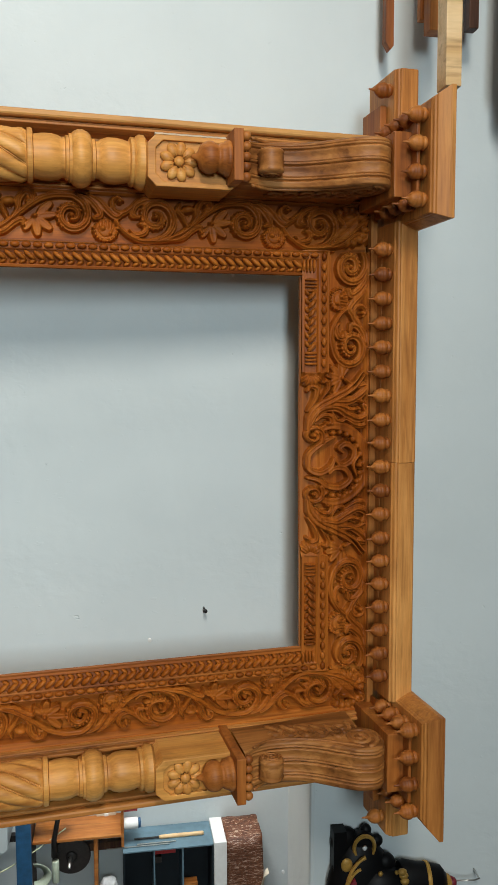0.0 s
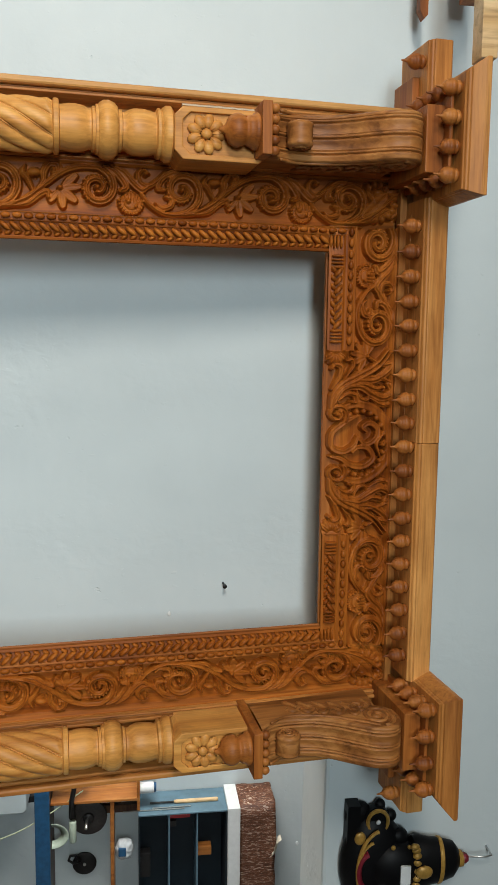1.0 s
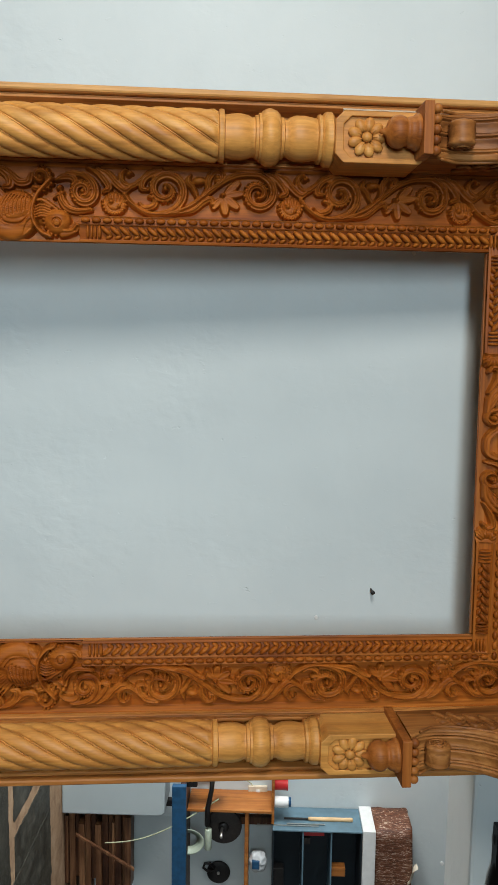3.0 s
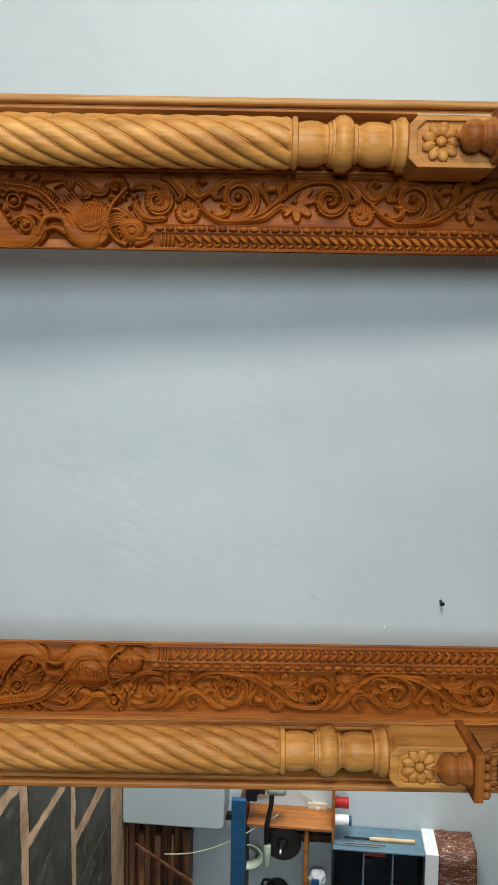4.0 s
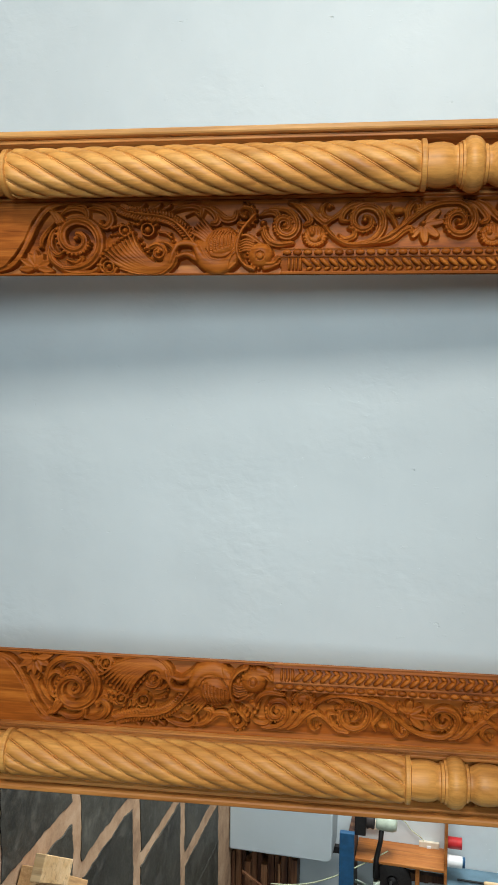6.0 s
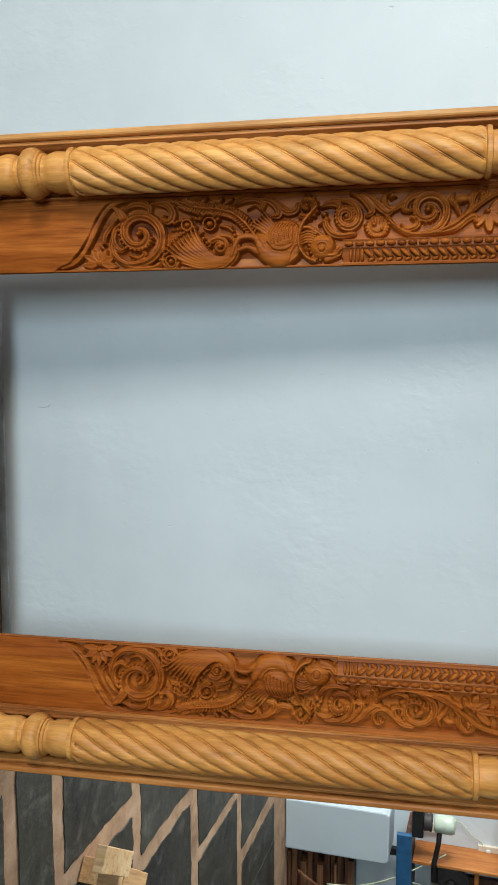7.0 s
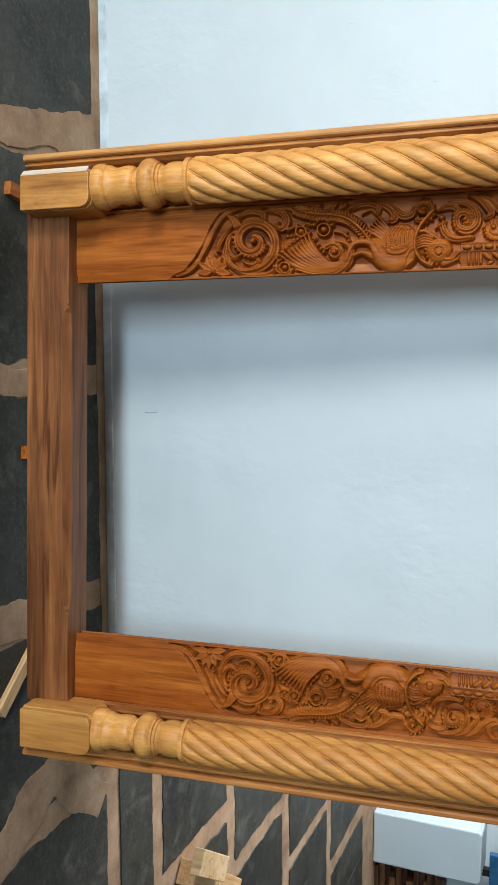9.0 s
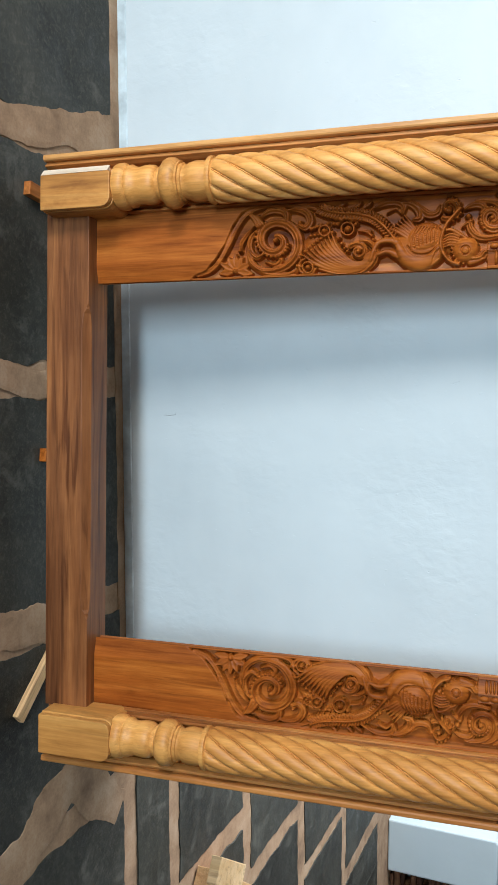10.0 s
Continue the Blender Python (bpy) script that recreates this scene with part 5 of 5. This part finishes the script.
    z += thick + rng.uniform(0.0012, 0.004)
for dx, z0, z1 in ((0.12, 0.10, 0.56),):
    pl = thing("plank", pose(3.60 + dx, 5.985, z0), "thin offcut leaning against the stacked planks", "offcut", "offcuts by the planks")
    part("board", prism([(0, 0.0), (0.022, 0.0), (0.30, z1 - z0), (0.278, z1 - z0)], "y", -0.012, 0.010), M_PLANK, pl, bevel=0.002)
# open steel cabinet on the wall
cab = thing("wall_cabinet", pose(3.625, 5.955, 1.640), "open-fronted blue steel wall cabinet with three compartments", "cabinet")
CW, CD, CH = 0.92, 0.335, 0.695
part("side_panel", box(0, 0.012, 0, CD, 0, CH), M_CAB, cab, "pale blue painted steel side", bevel=0.002)
part("side_panel", box(CW - 0.012, CW, 0, CD, 0, CH), M_CAB, cab, bevel=0.002)
part("back_panel", box(0.0125, CW - 0.0125, CD - 0.012, CD, 0.0, CH), M_CAB_SHADE, cab)
part("bottom_panel", box(0.0125, CW - 0.0125, 0.0, CD - 0.0125, 0.0, 0.012), M_CAB_SHADE, cab)
part("top_panel", box(0.0125, CW - 0.0125, 0.0, CD - 0.0125, CH - 0.012, CH), M_CAB_SHADE, cab)
for z in (0.232, 0.452):
    part("shelf", box(0.0128, CW - 0.0128, 0.012, CD - 0.0130, z, z + 0.012), M_CAB, cab, bevel=0.002)
board = thing("white_board", pose(3.60, 5.925, 1.640 + CH + 0.001), "white board lying on top of the blue cabinet", "board")
part("panel", box(0, 1.0, 0, 0.365, 0, 0.098), M_WHITE, board, bevel=0.004)


def bark():
    m, nt, b = nodes_of("brown_wrapping")
    v = tex_coord(nt, (7, 2, 1.1))
    n = noise_tex(nt, v, 14, 7, 0.7, 1.5)
    # the last, whitish stop paints the film's highlights into the brown
    link(nt, ramp(nt, n, [(0.38, (0.055, 0.018, 0.008)), (0.53, (0.17, 0.060, 0.026)), (0.57, (0.24, 0.11, 0.06)), (0.60, (0.62, 0.52, 0.43))]), b.inputs["Base Color"])
    b.inputs["Roughness"].default_value = 0.45
    bump(nt, b, n, 0.6, 0.01)
    return m


M_BARK = bark()
bundle = thing("wrapped_bundle", pose(3.60, 5.95, 1.640 + CH + 0.1005), "brown bundle wrapped in crumpled film on the cabinet", "bundle")
bm = box(0, 0.9, 0.01, 0.33, 0, 0.285)
bmesh.ops.subdivide_edges(bm, edges=bm.edges[:], cuts=9, use_grid_fill=True)
for v in bm.verts:
    n = noise.noise_vector(v.co * 11) * 0.011 + noise.noise_vector(v.co * 37) * 0.004
    v.co += Vector((n.x, n.y, max(n.z, -v.co.z)))
part("wrapping", bm, M_BARK, bundle, smooth=True)
sheet = thing("paper_sheet", pose(3.95, 5.93, 2.72, 20, 35, 12), "torn pale paper sheet hanging beside the bundle", "paper")
bm = bmesh.new()
bmesh.ops.create_grid(bm, x_segments=8, y_segments=6, size=0.5, matrix=Matrix.Diagonal((0.16, 0.10, 1, 1)))
for v in bm.verts:
    v.co.z += 0.018 * math.sin(v.co.x * 30) + 0.01 * math.cos(v.co.y * 60)
bmesh.ops.solidify(bm, geom=bm.faces[:], thickness=0.0015)
part("sheet", bm, M_PAPER, sheet, smooth=True)

# wooden side board, ledge and low shelf beside the cabinet
rack = thing("wall_rack", pose(3.14, 5.985, 0.975), "varnished orange wooden wall rack with a ledge and shelf", "rack")
part("side_board", box(0.355, 0.375, 0.0, 0.31, 0.0, 0.655), M_ORANGE, rack, bevel=0.002)
part("ledge", box(-0.35, 0.470, 0.02, 0.31, 0.6555, 0.677), M_ORANGE, rack, bevel=0.002)
part("shelf", box(0.3755, 1.5, 0.02, 0.31, 0.448, 0.478), M_ORANGE, rack, bevel=0.002)
part("back_post", box(0.56, 0.62, 0.26, 0.31, 0.15, 0.66), M_DARKWOOD, rack)

tin = thing("red_tin", pose(3.335, 6.10, 1.6525), "red tin standing on the wooden ledge", "tin")
part("can", lathe([(0.040, 0.0), (0.042, 0.004), (0.042, 0.092), (0.044, 0.096), (0.044, 0.104), (0.030, 0.106), (0.0, 0.106)], 24), M_RED, tin, smooth=True)
pot = thing("white_jar", pose(3.455, 6.06, 1.6525), "white plastic jar on the wooden ledge", "jar")
jar = part("body", lathe([(0.040, 0.0), (0.043, 0.004), (0.043, 0.100), (0.036, 0.112), (0.0, 0.114)], 24), M_WHITE, pot, smooth=True)
part("lid", lathe([(0.0375, 0.108), (0.0375, 0.128), (0.0, 0.130)], 24), M_BENCH_BLUE, pot, smooth=True)

# chisel and files hung on the cabinet's side
tool = thing("wood_chisel", pose(3.612, 6.10, 1.86), "wood chisel with a pale handle hung on the cabinet side", "chisel")
part("handle", lathe([(0.0, 0.06), (0.012, 0.062), (0.015, 0.08), (0.0165, 0.20), (0.0155, 0.33), (0.017, 0.40), (0.013, 0.412), (0.0, 0.414)], 16, m=Matrix.Translation((0, 0, 0))), M_PINE, tool, smooth=True)
part("blade", box(-0.003, 0.003, -0.010, 0.010, -0.13, 0.062), M_BLACK, tool, bevel=0.001)
for k, (yy, z0, z1) in enumerate(((6.01, 1.52, 2.0), (6.035, 1.75, 2.05))):
    f = thing("steel_rule", pose(3.618, yy, z0), "thin steel rule hung on the cabinet side", "rule", "rules on the cabinet")
    part("strip", box(-0.002, 0.002, -0.006, 0.006, 0, z1 - z0), M_STEEL, f)
for k, (dx, z, sx, sz, mt) in enumerate(((0.10, 0.245, 0.05, 0.05, M_DISC), (0.05, 0.245, 0.03, 0.16, M_RED), (0.34, 0.465, 0.07, 0.11, M_ORANGE), (0.03, 0.465, 0.03, 0.15, M_BLACK), (0.36, 0.013, 0.20, 0.08, M_BLACK))):
    it = thing("small_box", pose(3.625 + dx, 6.02, 1.640 + z), ("small worn box of tools on a cabinet shelf"), "box", "things in the cabinet")
    part("carton", box(0, sx, 0, 0.08, 0, sz), mt, it, bevel=0.003)

# machine grinder on the bench
gr = thing("bench_grinder", pose(3.15, 6.02, 0.9685), "pale green bench grinder with a black belt arm and dark wheel", "grinder")
part("motor", lathe([(0.0, 0.0), (0.05, 0.003), (0.066, 0.015), (0.068, 0.13), (0.055, 0.155), (0.0, 0.16)], 28, m=pose(0.05, 0.0, 0.155)), M_GREEN, gr, smooth=True)
part("pulley", lathe([(0.0, 0.0), (0.060, 0.0), (0.066, 0.01), (0.058, 0.03), (0.066, 0.05), (0.060, 0.06), (0.0, 0.06)], 28, m=pose(0.05, 0.0, 0.085)), M_DISC, gr, smooth=True)
part("base", box(-0.06, 0.16, -0.05, 0.10, 0.0, 0.084), M_BLACK, gr, bevel=0.008)
part("arm", tube([(0.06, -0.02, 0.20), (0.18, -0.04, 0.195), (0.33, -0.05, 0.165), (0.46, -0.05, 0.17)], [0.022, 0.018, 0.020, 0.028], 10), M_BLACK, gr, smooth=True)
wheel = part("grinding_wheel", lathe([(0.0, -0.02), (0.05, -0.02), (0.055, -0.014), (0.122, -0.014), (0.128, -0.008), (0.128, 0.008), (0.122, 0.014), (0.0, 0.014)], 40, m=pose(0.53, 0.06, 0.285, 90, 0, 0) @ Matrix.Diagonal((1.12, 1.12, 1, 1))), M_DISC, gr, "dark round abrasive wheel", smooth=True)
part("flange", lathe([(0.0, 0.0), (0.045, 0.0), (0.040, 0.010), (0.0, 0.014)], 24, m=pose(0.53, 0.038, 0.285, 90, 0, 0)), M_BLACK, wheel, smooth=True)
part("axle", tube([(0.53, -0.10, 0.275), (0.53, 0.05, 0.275)], 0.011, 10), M_STEEL, gr, smooth=True)
part("housing", lathe([(0.0, -0.085), (0.024, -0.085), (0.027, -0.078), (0.027, 0.078), (0.024, 0.085), (0.0, 0.085)], 20, m=pose(0.575, -0.05, 0.172, 0, 90, 0)), M_GREEN, gr, smooth=True)
bm = bmesh.new()
for k in range(17):
    a = math.pi * k / 16
    for rr, xx in ((0.105, 0.0), (0.100, 0.0), (0.060, 0.06), (0.055, 0.06)):
        bm.verts.new((0.60 + rr * math.cos(a) * 1.0, -0.06 + xx * 0.6, 0.012 + rr * math.sin(a) * 1.25))
bm.verts.ensure_lookup_table()
for k in range(16):
    i = 4 * k
    for a, b in ((0, 2), (2, 3), (3, 1), (1, 0)):
        bm.faces.new([bm.verts[j] for j in (i + a, i + b, i + 4 + b, i + 4 + a)])
bmesh.ops.recalc_face_normals(bm, faces=bm.faces)
part("wheel_guard", bm, M_GREEN, gr, "pale green arched wheel guard", smooth=True)
hw = thing("hand_wheel", pose(4.20, 6.285, 1.205, 90, 0, 0), "black iron disc with a curved handle hung on the wall", "disc")
part("disc", lathe([(0.0, 0.0), (0.094, 0.0), (0.096, 0.004), (0.096, 0.012), (0.090, 0.016), (0.02, 0.018), (0.0, 0.02)], 36), M_BLACK, hw, smooth=True)
part("handle", tube([(-0.03, -0.03, 0.022), (-0.02, -0.09, 0.03), (-0.05, -0.125, 0.03), (-0.085, -0.11, 0.03), (-0.085, -0.07, 0.025), (-0.04, -0.03, 0.022)], 0.011, 8), M_BLACK, hw, smooth=True)
part("hub", lathe([(0.0, 0.018), (0.012, 0.018), (0.012, 0.03), (0.0, 0.03)], 16), M_STEEL, hw)

# switches, wires, bag
for nm, px, pz, sx, sz in (("wall_switch", 3.34, 1.02, 0.07, 0.11), ("wall_socket", 3.45, 1.44, 0.075, 0.155)):
    sw = thing(nm, pose(px, 6.299, pz), "cream plastic electric switch plate on the wall", "switch")
    part("plate", box(0, sx, -0.028, 0, 0, sz), M_CREAM, sw, bevel=0.005)
    part("knob", box(sx * 0.35, sx * 0.65, -0.036, -0.0285, sz * 0.4, sz * 0.6), M_WHITE, sw, bevel=0.002)
M_WIRE = plain("green_yellow_wire", (0.42, 0.46, 0.30), 0.5, var=0.5, scale=90)
wire = thing("electric_wire", pose(0, 0, 0), "thin green and yellow twisted electric wire across the wall", "wire")
part("strand", tube([Vector((3.76, 5.93, 0.34)).lerp(Vector((3.42, 6.02, 1.22)), t) + Vector((0.10 * math.sin(t * 3.1), -0.02 * math.sin(t * 3.1), -0.05 * math.sin(t * 3.1))) for t in [i / 24 for i in range(25)]], 0.005, 6), M_WIRE, wire, smooth=True)
part("strand", tube([(3.48 - 0.20 * t, 6.28, 1.46 - 0.22 * t * t + 0.02 * math.sin(9 * t)) for t in [i / 16 for i in range(17)]], 0.004, 6), M_WIRE, wire, smooth=True)
M_BAG = plain("clear_plastic_bag", (0.62, 0.66, 0.68), 0.25, var=0.15)
bag = thing("plastic_bag", pose(3.98, 6.10, 1.4535), "crumpled clear plastic bag of hardware on the shelf", "bag")
bm = bmesh.new()
bmesh.ops.create_icosphere(bm, subdivisions=4, radius=1.0, matrix=Matrix.Translation((0, 0, 0.075)) @ Matrix.Diagonal((0.09, 0.06, 0.075, 1)))
for v in bm.verts:
    v.co += noise.noise_vector(v.co * 28) * 0.014
    v.co.z = max(v.co.z, 0.0)
part("film", bm, M_BAG, bag, smooth=True)
part("content", box(-0.04, 0.03, -0.066, -0.03, 0.03, 0.09), M_BENCH_BLUE, bag, bevel=0.006)

# fresh-sawn blocks stacked on the floor past the opening
blk = thing("timber_block", pose(1.890, 2.785, 0.0785, 0, 0, 57.5), "fresh pale sawn timber block on top of a small stack", "wood block", "stack of timber blocks")
part("block", box(-0.140, 0.140, -0.048, 0.048, 0, 0.042), M_PINE, blk, bevel=0.003)
for bx, by, rz, mt, lab in ((1.960, 2.808, 56.5, M_PALE_H, "brownish sawn timber block on the stone floor"), (2.120, 3.032, 55.0, M_PALE_H, "tan sawn timber block on the stone floor")):
    blk = thing("timber_block", pose(bx, by, 0.0015, 0, 0, rz), lab, "wood block", "stack of timber blocks")
    part("block", box(-0.130, 0.130, -0.046, 0.046, 0, 0.0765), mt, blk, bevel=0.003)

# ---- things round the frame ----
# wooden packing under the frame
STRIPS = ((-0.470, 1.80, 84, 0.26, 0.036, 0.022, M_TEAK_H), (0.218, 1.86, 88, 0.24, 0.036, 0.022, M_CARVE_H), (0.835, 1.715, 135, 0.20, 0.034, 0.018, M_PALE_H),
          (-0.40, 1.87, 0, 0.24, 0.07, 0.070, M_TEAK_H), (0.80, 1.90, 0, 0.24, 0.07, 0.070, M_TEAK_H), (0.10, 1.90, 0, 0.10, 0.07, 0.070, M_TEAK_H))
for px, py, rz, L, wid, tall, mt in STRIPS:
    pk = thing("packing_strip", pose(px, py, 0.0015, 0, 0, rz), "short sawn wooden strip packed under the door frame", "wood strip", "packing under the frame")
    part("strip", box(-L / 2, L / 2, -wid / 2, wid / 2, 0, tall), mt, pk, bevel=0.002)

# nails in the wall
def nail(m, length=0.03, head=0.006, label="dark iron nail driven into the painted wall"):
    n = thing("nail", m, label, "nail")
    part("shank", tube([(0, 0.01, 0), (0, -length, 0.002)], 0.0028, 8), M_BLACK, n, smooth=True)
    part("head", lathe([(0.0, 0.0), (head, 0.0), (head, 0.003), (0.0, 0.004)], 12, m=pose(0, -length, 0.002, 90, 0, 0)), M_BLACK, n)
    return n


nail(WALL @ pose(0.605, 0, 1.868))
for px, pz in ((0.69, 1.72), (-0.30, 1.95), (1.42, 2.10)):
    chip = thing("plaster_chip", WALL @ pose(px, 0, pz), "small pale chip in the wall's paint", "chip")
    bm = bmesh.new()
    bmesh.ops.create_icosphere(bm, subdivisions=2, radius=1.0, matrix=Matrix.Diagonal((0.007, 0.0015, 0.005, 1)))
    part("chip", bm, M_WHITE, chip, smooth=True)

M_SCRATCH = plain("bare_plaster_scratch", (0.26, 0.30, 0.31), 0.8)
scratch = thing("wall_scratch", WALL @ pose(0.062, 0, 0.174), "short grey scratch in the wall's blue paint", "scratch")
part("groove", tube([(0.0, -0.0004, -0.028), (0.001, -0.0006, -0.006), (-0.001, -0.0006, 0.014), (-0.009, -0.0004, 0.016)], [0.0006, 0.0010, 0.0010, 0.0005], 6), M_SCRATCH, scratch, smooth=True)

M_LIP = paint("dried_paint", (0.56, 0.66, 0.69), var=0.3, bump_scale=80, blotch=14)
# paint run along the foot of the wall
structure("baseboard", prism([(0.003, 0.0), (-0.004, 0.0), (-0.003, 0.026), (0.003, 0.032)], "x", -3.1, ENDX - 0.02), M_LIP, WALL, "pale lip of dried paint along the wall foot")

# battens kept on a wall rack
rack2 = thing("batten_rack", pose(-1.75, 0, 0), "iron bracket on the wall that carries timber battens", "bracket")
part("post", box(0, 0.03, 2.065, 2.090, 2.20, 2.66), M_BLACK, rack2)
for z0, yy in ((2.320, 1.64), (2.410, 1.86), (2.533, 1.92), (2.615, 1.60)):
    part("arm", box(0, 0.03, yy, 2.0645, z0 - 0.012, z0 - 0.0005), M_BLACK, rack2)
BATTENS = ((-0.615, 1.735, 2.349, 0.052, 0.036, M_PINE, "fresh pale pine batten lying on the rack"), (-0.838, 1.99, 2.414, 0.045, 0.040, M_TEAK_H, "reddish sawn teak batten lying on the rack"),
           (-0.885, 2.035, 2.4095, 0.022, 0.030, M_TEAK_H, "thin reddish teak batten lying on the rack"), (-0.868, 2.03, 2.536, 0.034, 0.026, M_DARKWOOD, "dark weathered batten lying on the rack"),
           # three more, out of view, added to throw shade on the upper wall
           (-0.70, 1.66, 2.6155, 0.10, 0.060, M_TEAK_H, "unseen broad teak batten added high on the rack to shade the wall"), (-0.64, 1.80, 2.6155, 0.12, 0.045, M_DARKWOOD, "unseen broad dark batten added high on the rack to shade the wall"), (-0.72, 1.95, 2.6155, 0.10, 0.060, M_TEAK_H, "unseen broad teak batten added high on the rack to shade the wall"))
for x0, yy, zz, wy_, hz, mt, lab in BATTENS:
    bt = thing("batten", pose(x0, yy, zz), lab, "batten", "battens on the rack")
    part("stick", box(-1.70, 0, -wy_ / 2, wy_ / 2, 0, hz), mt, bt, bevel=0.002)
bt = thing("batten", pose(-0.808, 2.04, 2.3205), "slender reddish teak batten with a pointed end", "batten", "battens on the rack")
part("stick", prism([(-1.70, 0.0), (-0.02, 0.0), (0.0, 0.012), (-0.01, 0.022), (-1.70, 0.022)], "y", -0.014, 0.014), M_TEAK_H, bt, bevel=0.002)
st = thing("batten", pose(-1.9, 1.735, 2.3205), "short teak spacer under the pale batten", "batten", "battens on the rack")
part("stick", box(0, 0.4, -0.02, 0.02, 0, 0.028), M_TEAK_H, st, bevel=0.002)

# dark carved bust hung over the opening: one plain shape
M_EBONY = plain("black_lacquer", (0.0025, 0.0025, 0.003), 0.5, 0.0, 0.3)
M_EBONY.node_tree.nodes["Principled BSDF"].inputs["Specular IOR Level"].default_value = 0.2
M_GOLD = plain("old_gold_paint", (0.42, 0.24, 0.05), 0.42, 0.25, 0.25, 90)
M_MAROON = plain("maroon_paint", (0.16, 0.008, 0.018), 0.45)
def bust():
    bm = bmesh.new()
    def ball(x, y, z, rx, ry, rz, mat, seg=18):
        got = bmesh.ops.create_uvsphere(bm, u_segments=seg, v_segments=12, radius=1.0, matrix=Matrix.Translation((x, y, z)) @ Matrix.Diagonal((rx, ry, rz, 1)))
        for v in got["verts"]:
            for f in v.link_faces:
                f.material_index = mat
    def ring(x, y, z, r, t, mat, squash=1.0):
        pts = [(x + r * math.cos(a), y, z + squash * r * math.sin(a)) for a in [2 * math.pi * k / 24 for k in range(25)]]
        tube(pts, t, 6, bm, mat)
    box(-0.20, 0.20, -0.045, -0.002, 0.0, 0.045, bm)
    ball(0, -0.03, 0.10, 0.165, 0.05, 0.12, 0)
    for s in (-1, 1):
        ball(s * 0.155, -0.02, 0.045, 0.046, 0.022, 0.050, 0)
        lathe([(0.0, -0.018), (0.040, -0.018), (0.044, -0.010), (0.044, 0.010), (0.0, 0.014)], 24, bm, pose(s * 0.150, -0.035, 0.105, 90, 0, 0))
        ring(s * 0.150, -0.052, 0.105, 0.036, 0.0065, 1)
        ball(s * 0.150, -0.055, 0.105, 0.008, 0.005, 0.008, 3)
        ball(s * 0.188, -0.025, 0.118, 0.020, 0.015, 0.020, 0)
        ball(s * 0.150, -0.025, 0.158, 0.020, 0.015, 0.022, 0)
        ball(s * 0.105, -0.062, 0.040, 0.022, 0.008, 0.020, 1)
        ball(s * 0.085, -0.04, 0.185, 0.032, 0.022, 0.036, 0)
        ball(s * 0.075, -0.075, 0.155, 0.008, 0.006, 0.008, 1)
        ball(s * 0.07, -0.07, 0.215, 0.007, 0.006, 0.007, 1)
    for k in range(3):
        pts = [((0.04 + 0.025 * k) * math.cos(a) * 1.5, -0.075, 0.075 + 0.02 * k + (0.04 + 0.022 * k) * math.sin(a)) for a in [math.pi * (1.05 + 0.9 * i / 16) for i in range(17)]]
        tube(pts, (0.010, 0.005, 0.006)[k], 6, bm, (2, 1, 1)[k])
    ball(0, -0.05, 0.17, 0.085, 0.05, 0.10, 0)
    lathe([(0.085, 0.235), (0.090, 0.250), (0.078, 0.30), (0.074, 0.335), (0.060, 0.385), (0.035, 0.405), (0.018, 0.410)], 28, bm, pose(0, -0.045, 0) @ Matrix.Diagonal((1, 0.55, 1, 1)))
    lathe([(0.074, 0.326), (0.0785, 0.330), (0.0765, 0.340), (0.072, 0.342)], 28, bm, pose(0, -0.045, 0) @ Matrix.Diagonal((1, 0.56, 1, 1)), 1)
    lathe([(0.022, 0.405), (0.026, 0.410), (0.024, 0.420), (0.016, 0.424)], 20, bm, pose(0, -0.045, 0), 1)
    lathe([(0.014, 0.422), (0.017, 0.430), (0.012, 0.442), (0.0, 0.448)], 20, bm, pose(0, -0.045, 0), 2)
    for k in range(9):
        a = math.pi * (0.1 + 0.8 * k / 8)
        ball(0.085 * math.cos(a), -0.085, 0.222 + 0.020 * math.sin(a), 0.011, 0.010, 0.016, 1, 8)
    ball(0, -0.095, 0.262, 0.022, 0.010, 0.030, 1)
    box(-0.030, 0.030, -0.104, -0.096, 0.175, 0.210, bm, None, 3)
    return bm


b = tagged(mesh_ob("wall_bust", bust(), [M_EBONY, M_GOLD, M_MAROON, M_WHITE], None, True), "black lacquered bust with gold bands hung on the wall", "bust")
b.matrix_world = WALL @ pose(1.475, -0.001, 2.240) @ Matrix.Diagonal((0.96, 1, 0.85, 1))
em = b.modifiers.new("edge", "EDGE_SPLIT")
em.split_angle = radians(45)
hook = thing("hook", WALL @ pose(1.475, 0, 2.685), "thin bent iron hook above the dark bust", "hook")
part("rod", tube([(0, 0.01, 0.012), (0, -0.045, 0.008), (0.002, -0.047, -0.012), (-0.002, -0.046, -0.066)], 0.0028, 8), M_STEEL, hook, smooth=True)
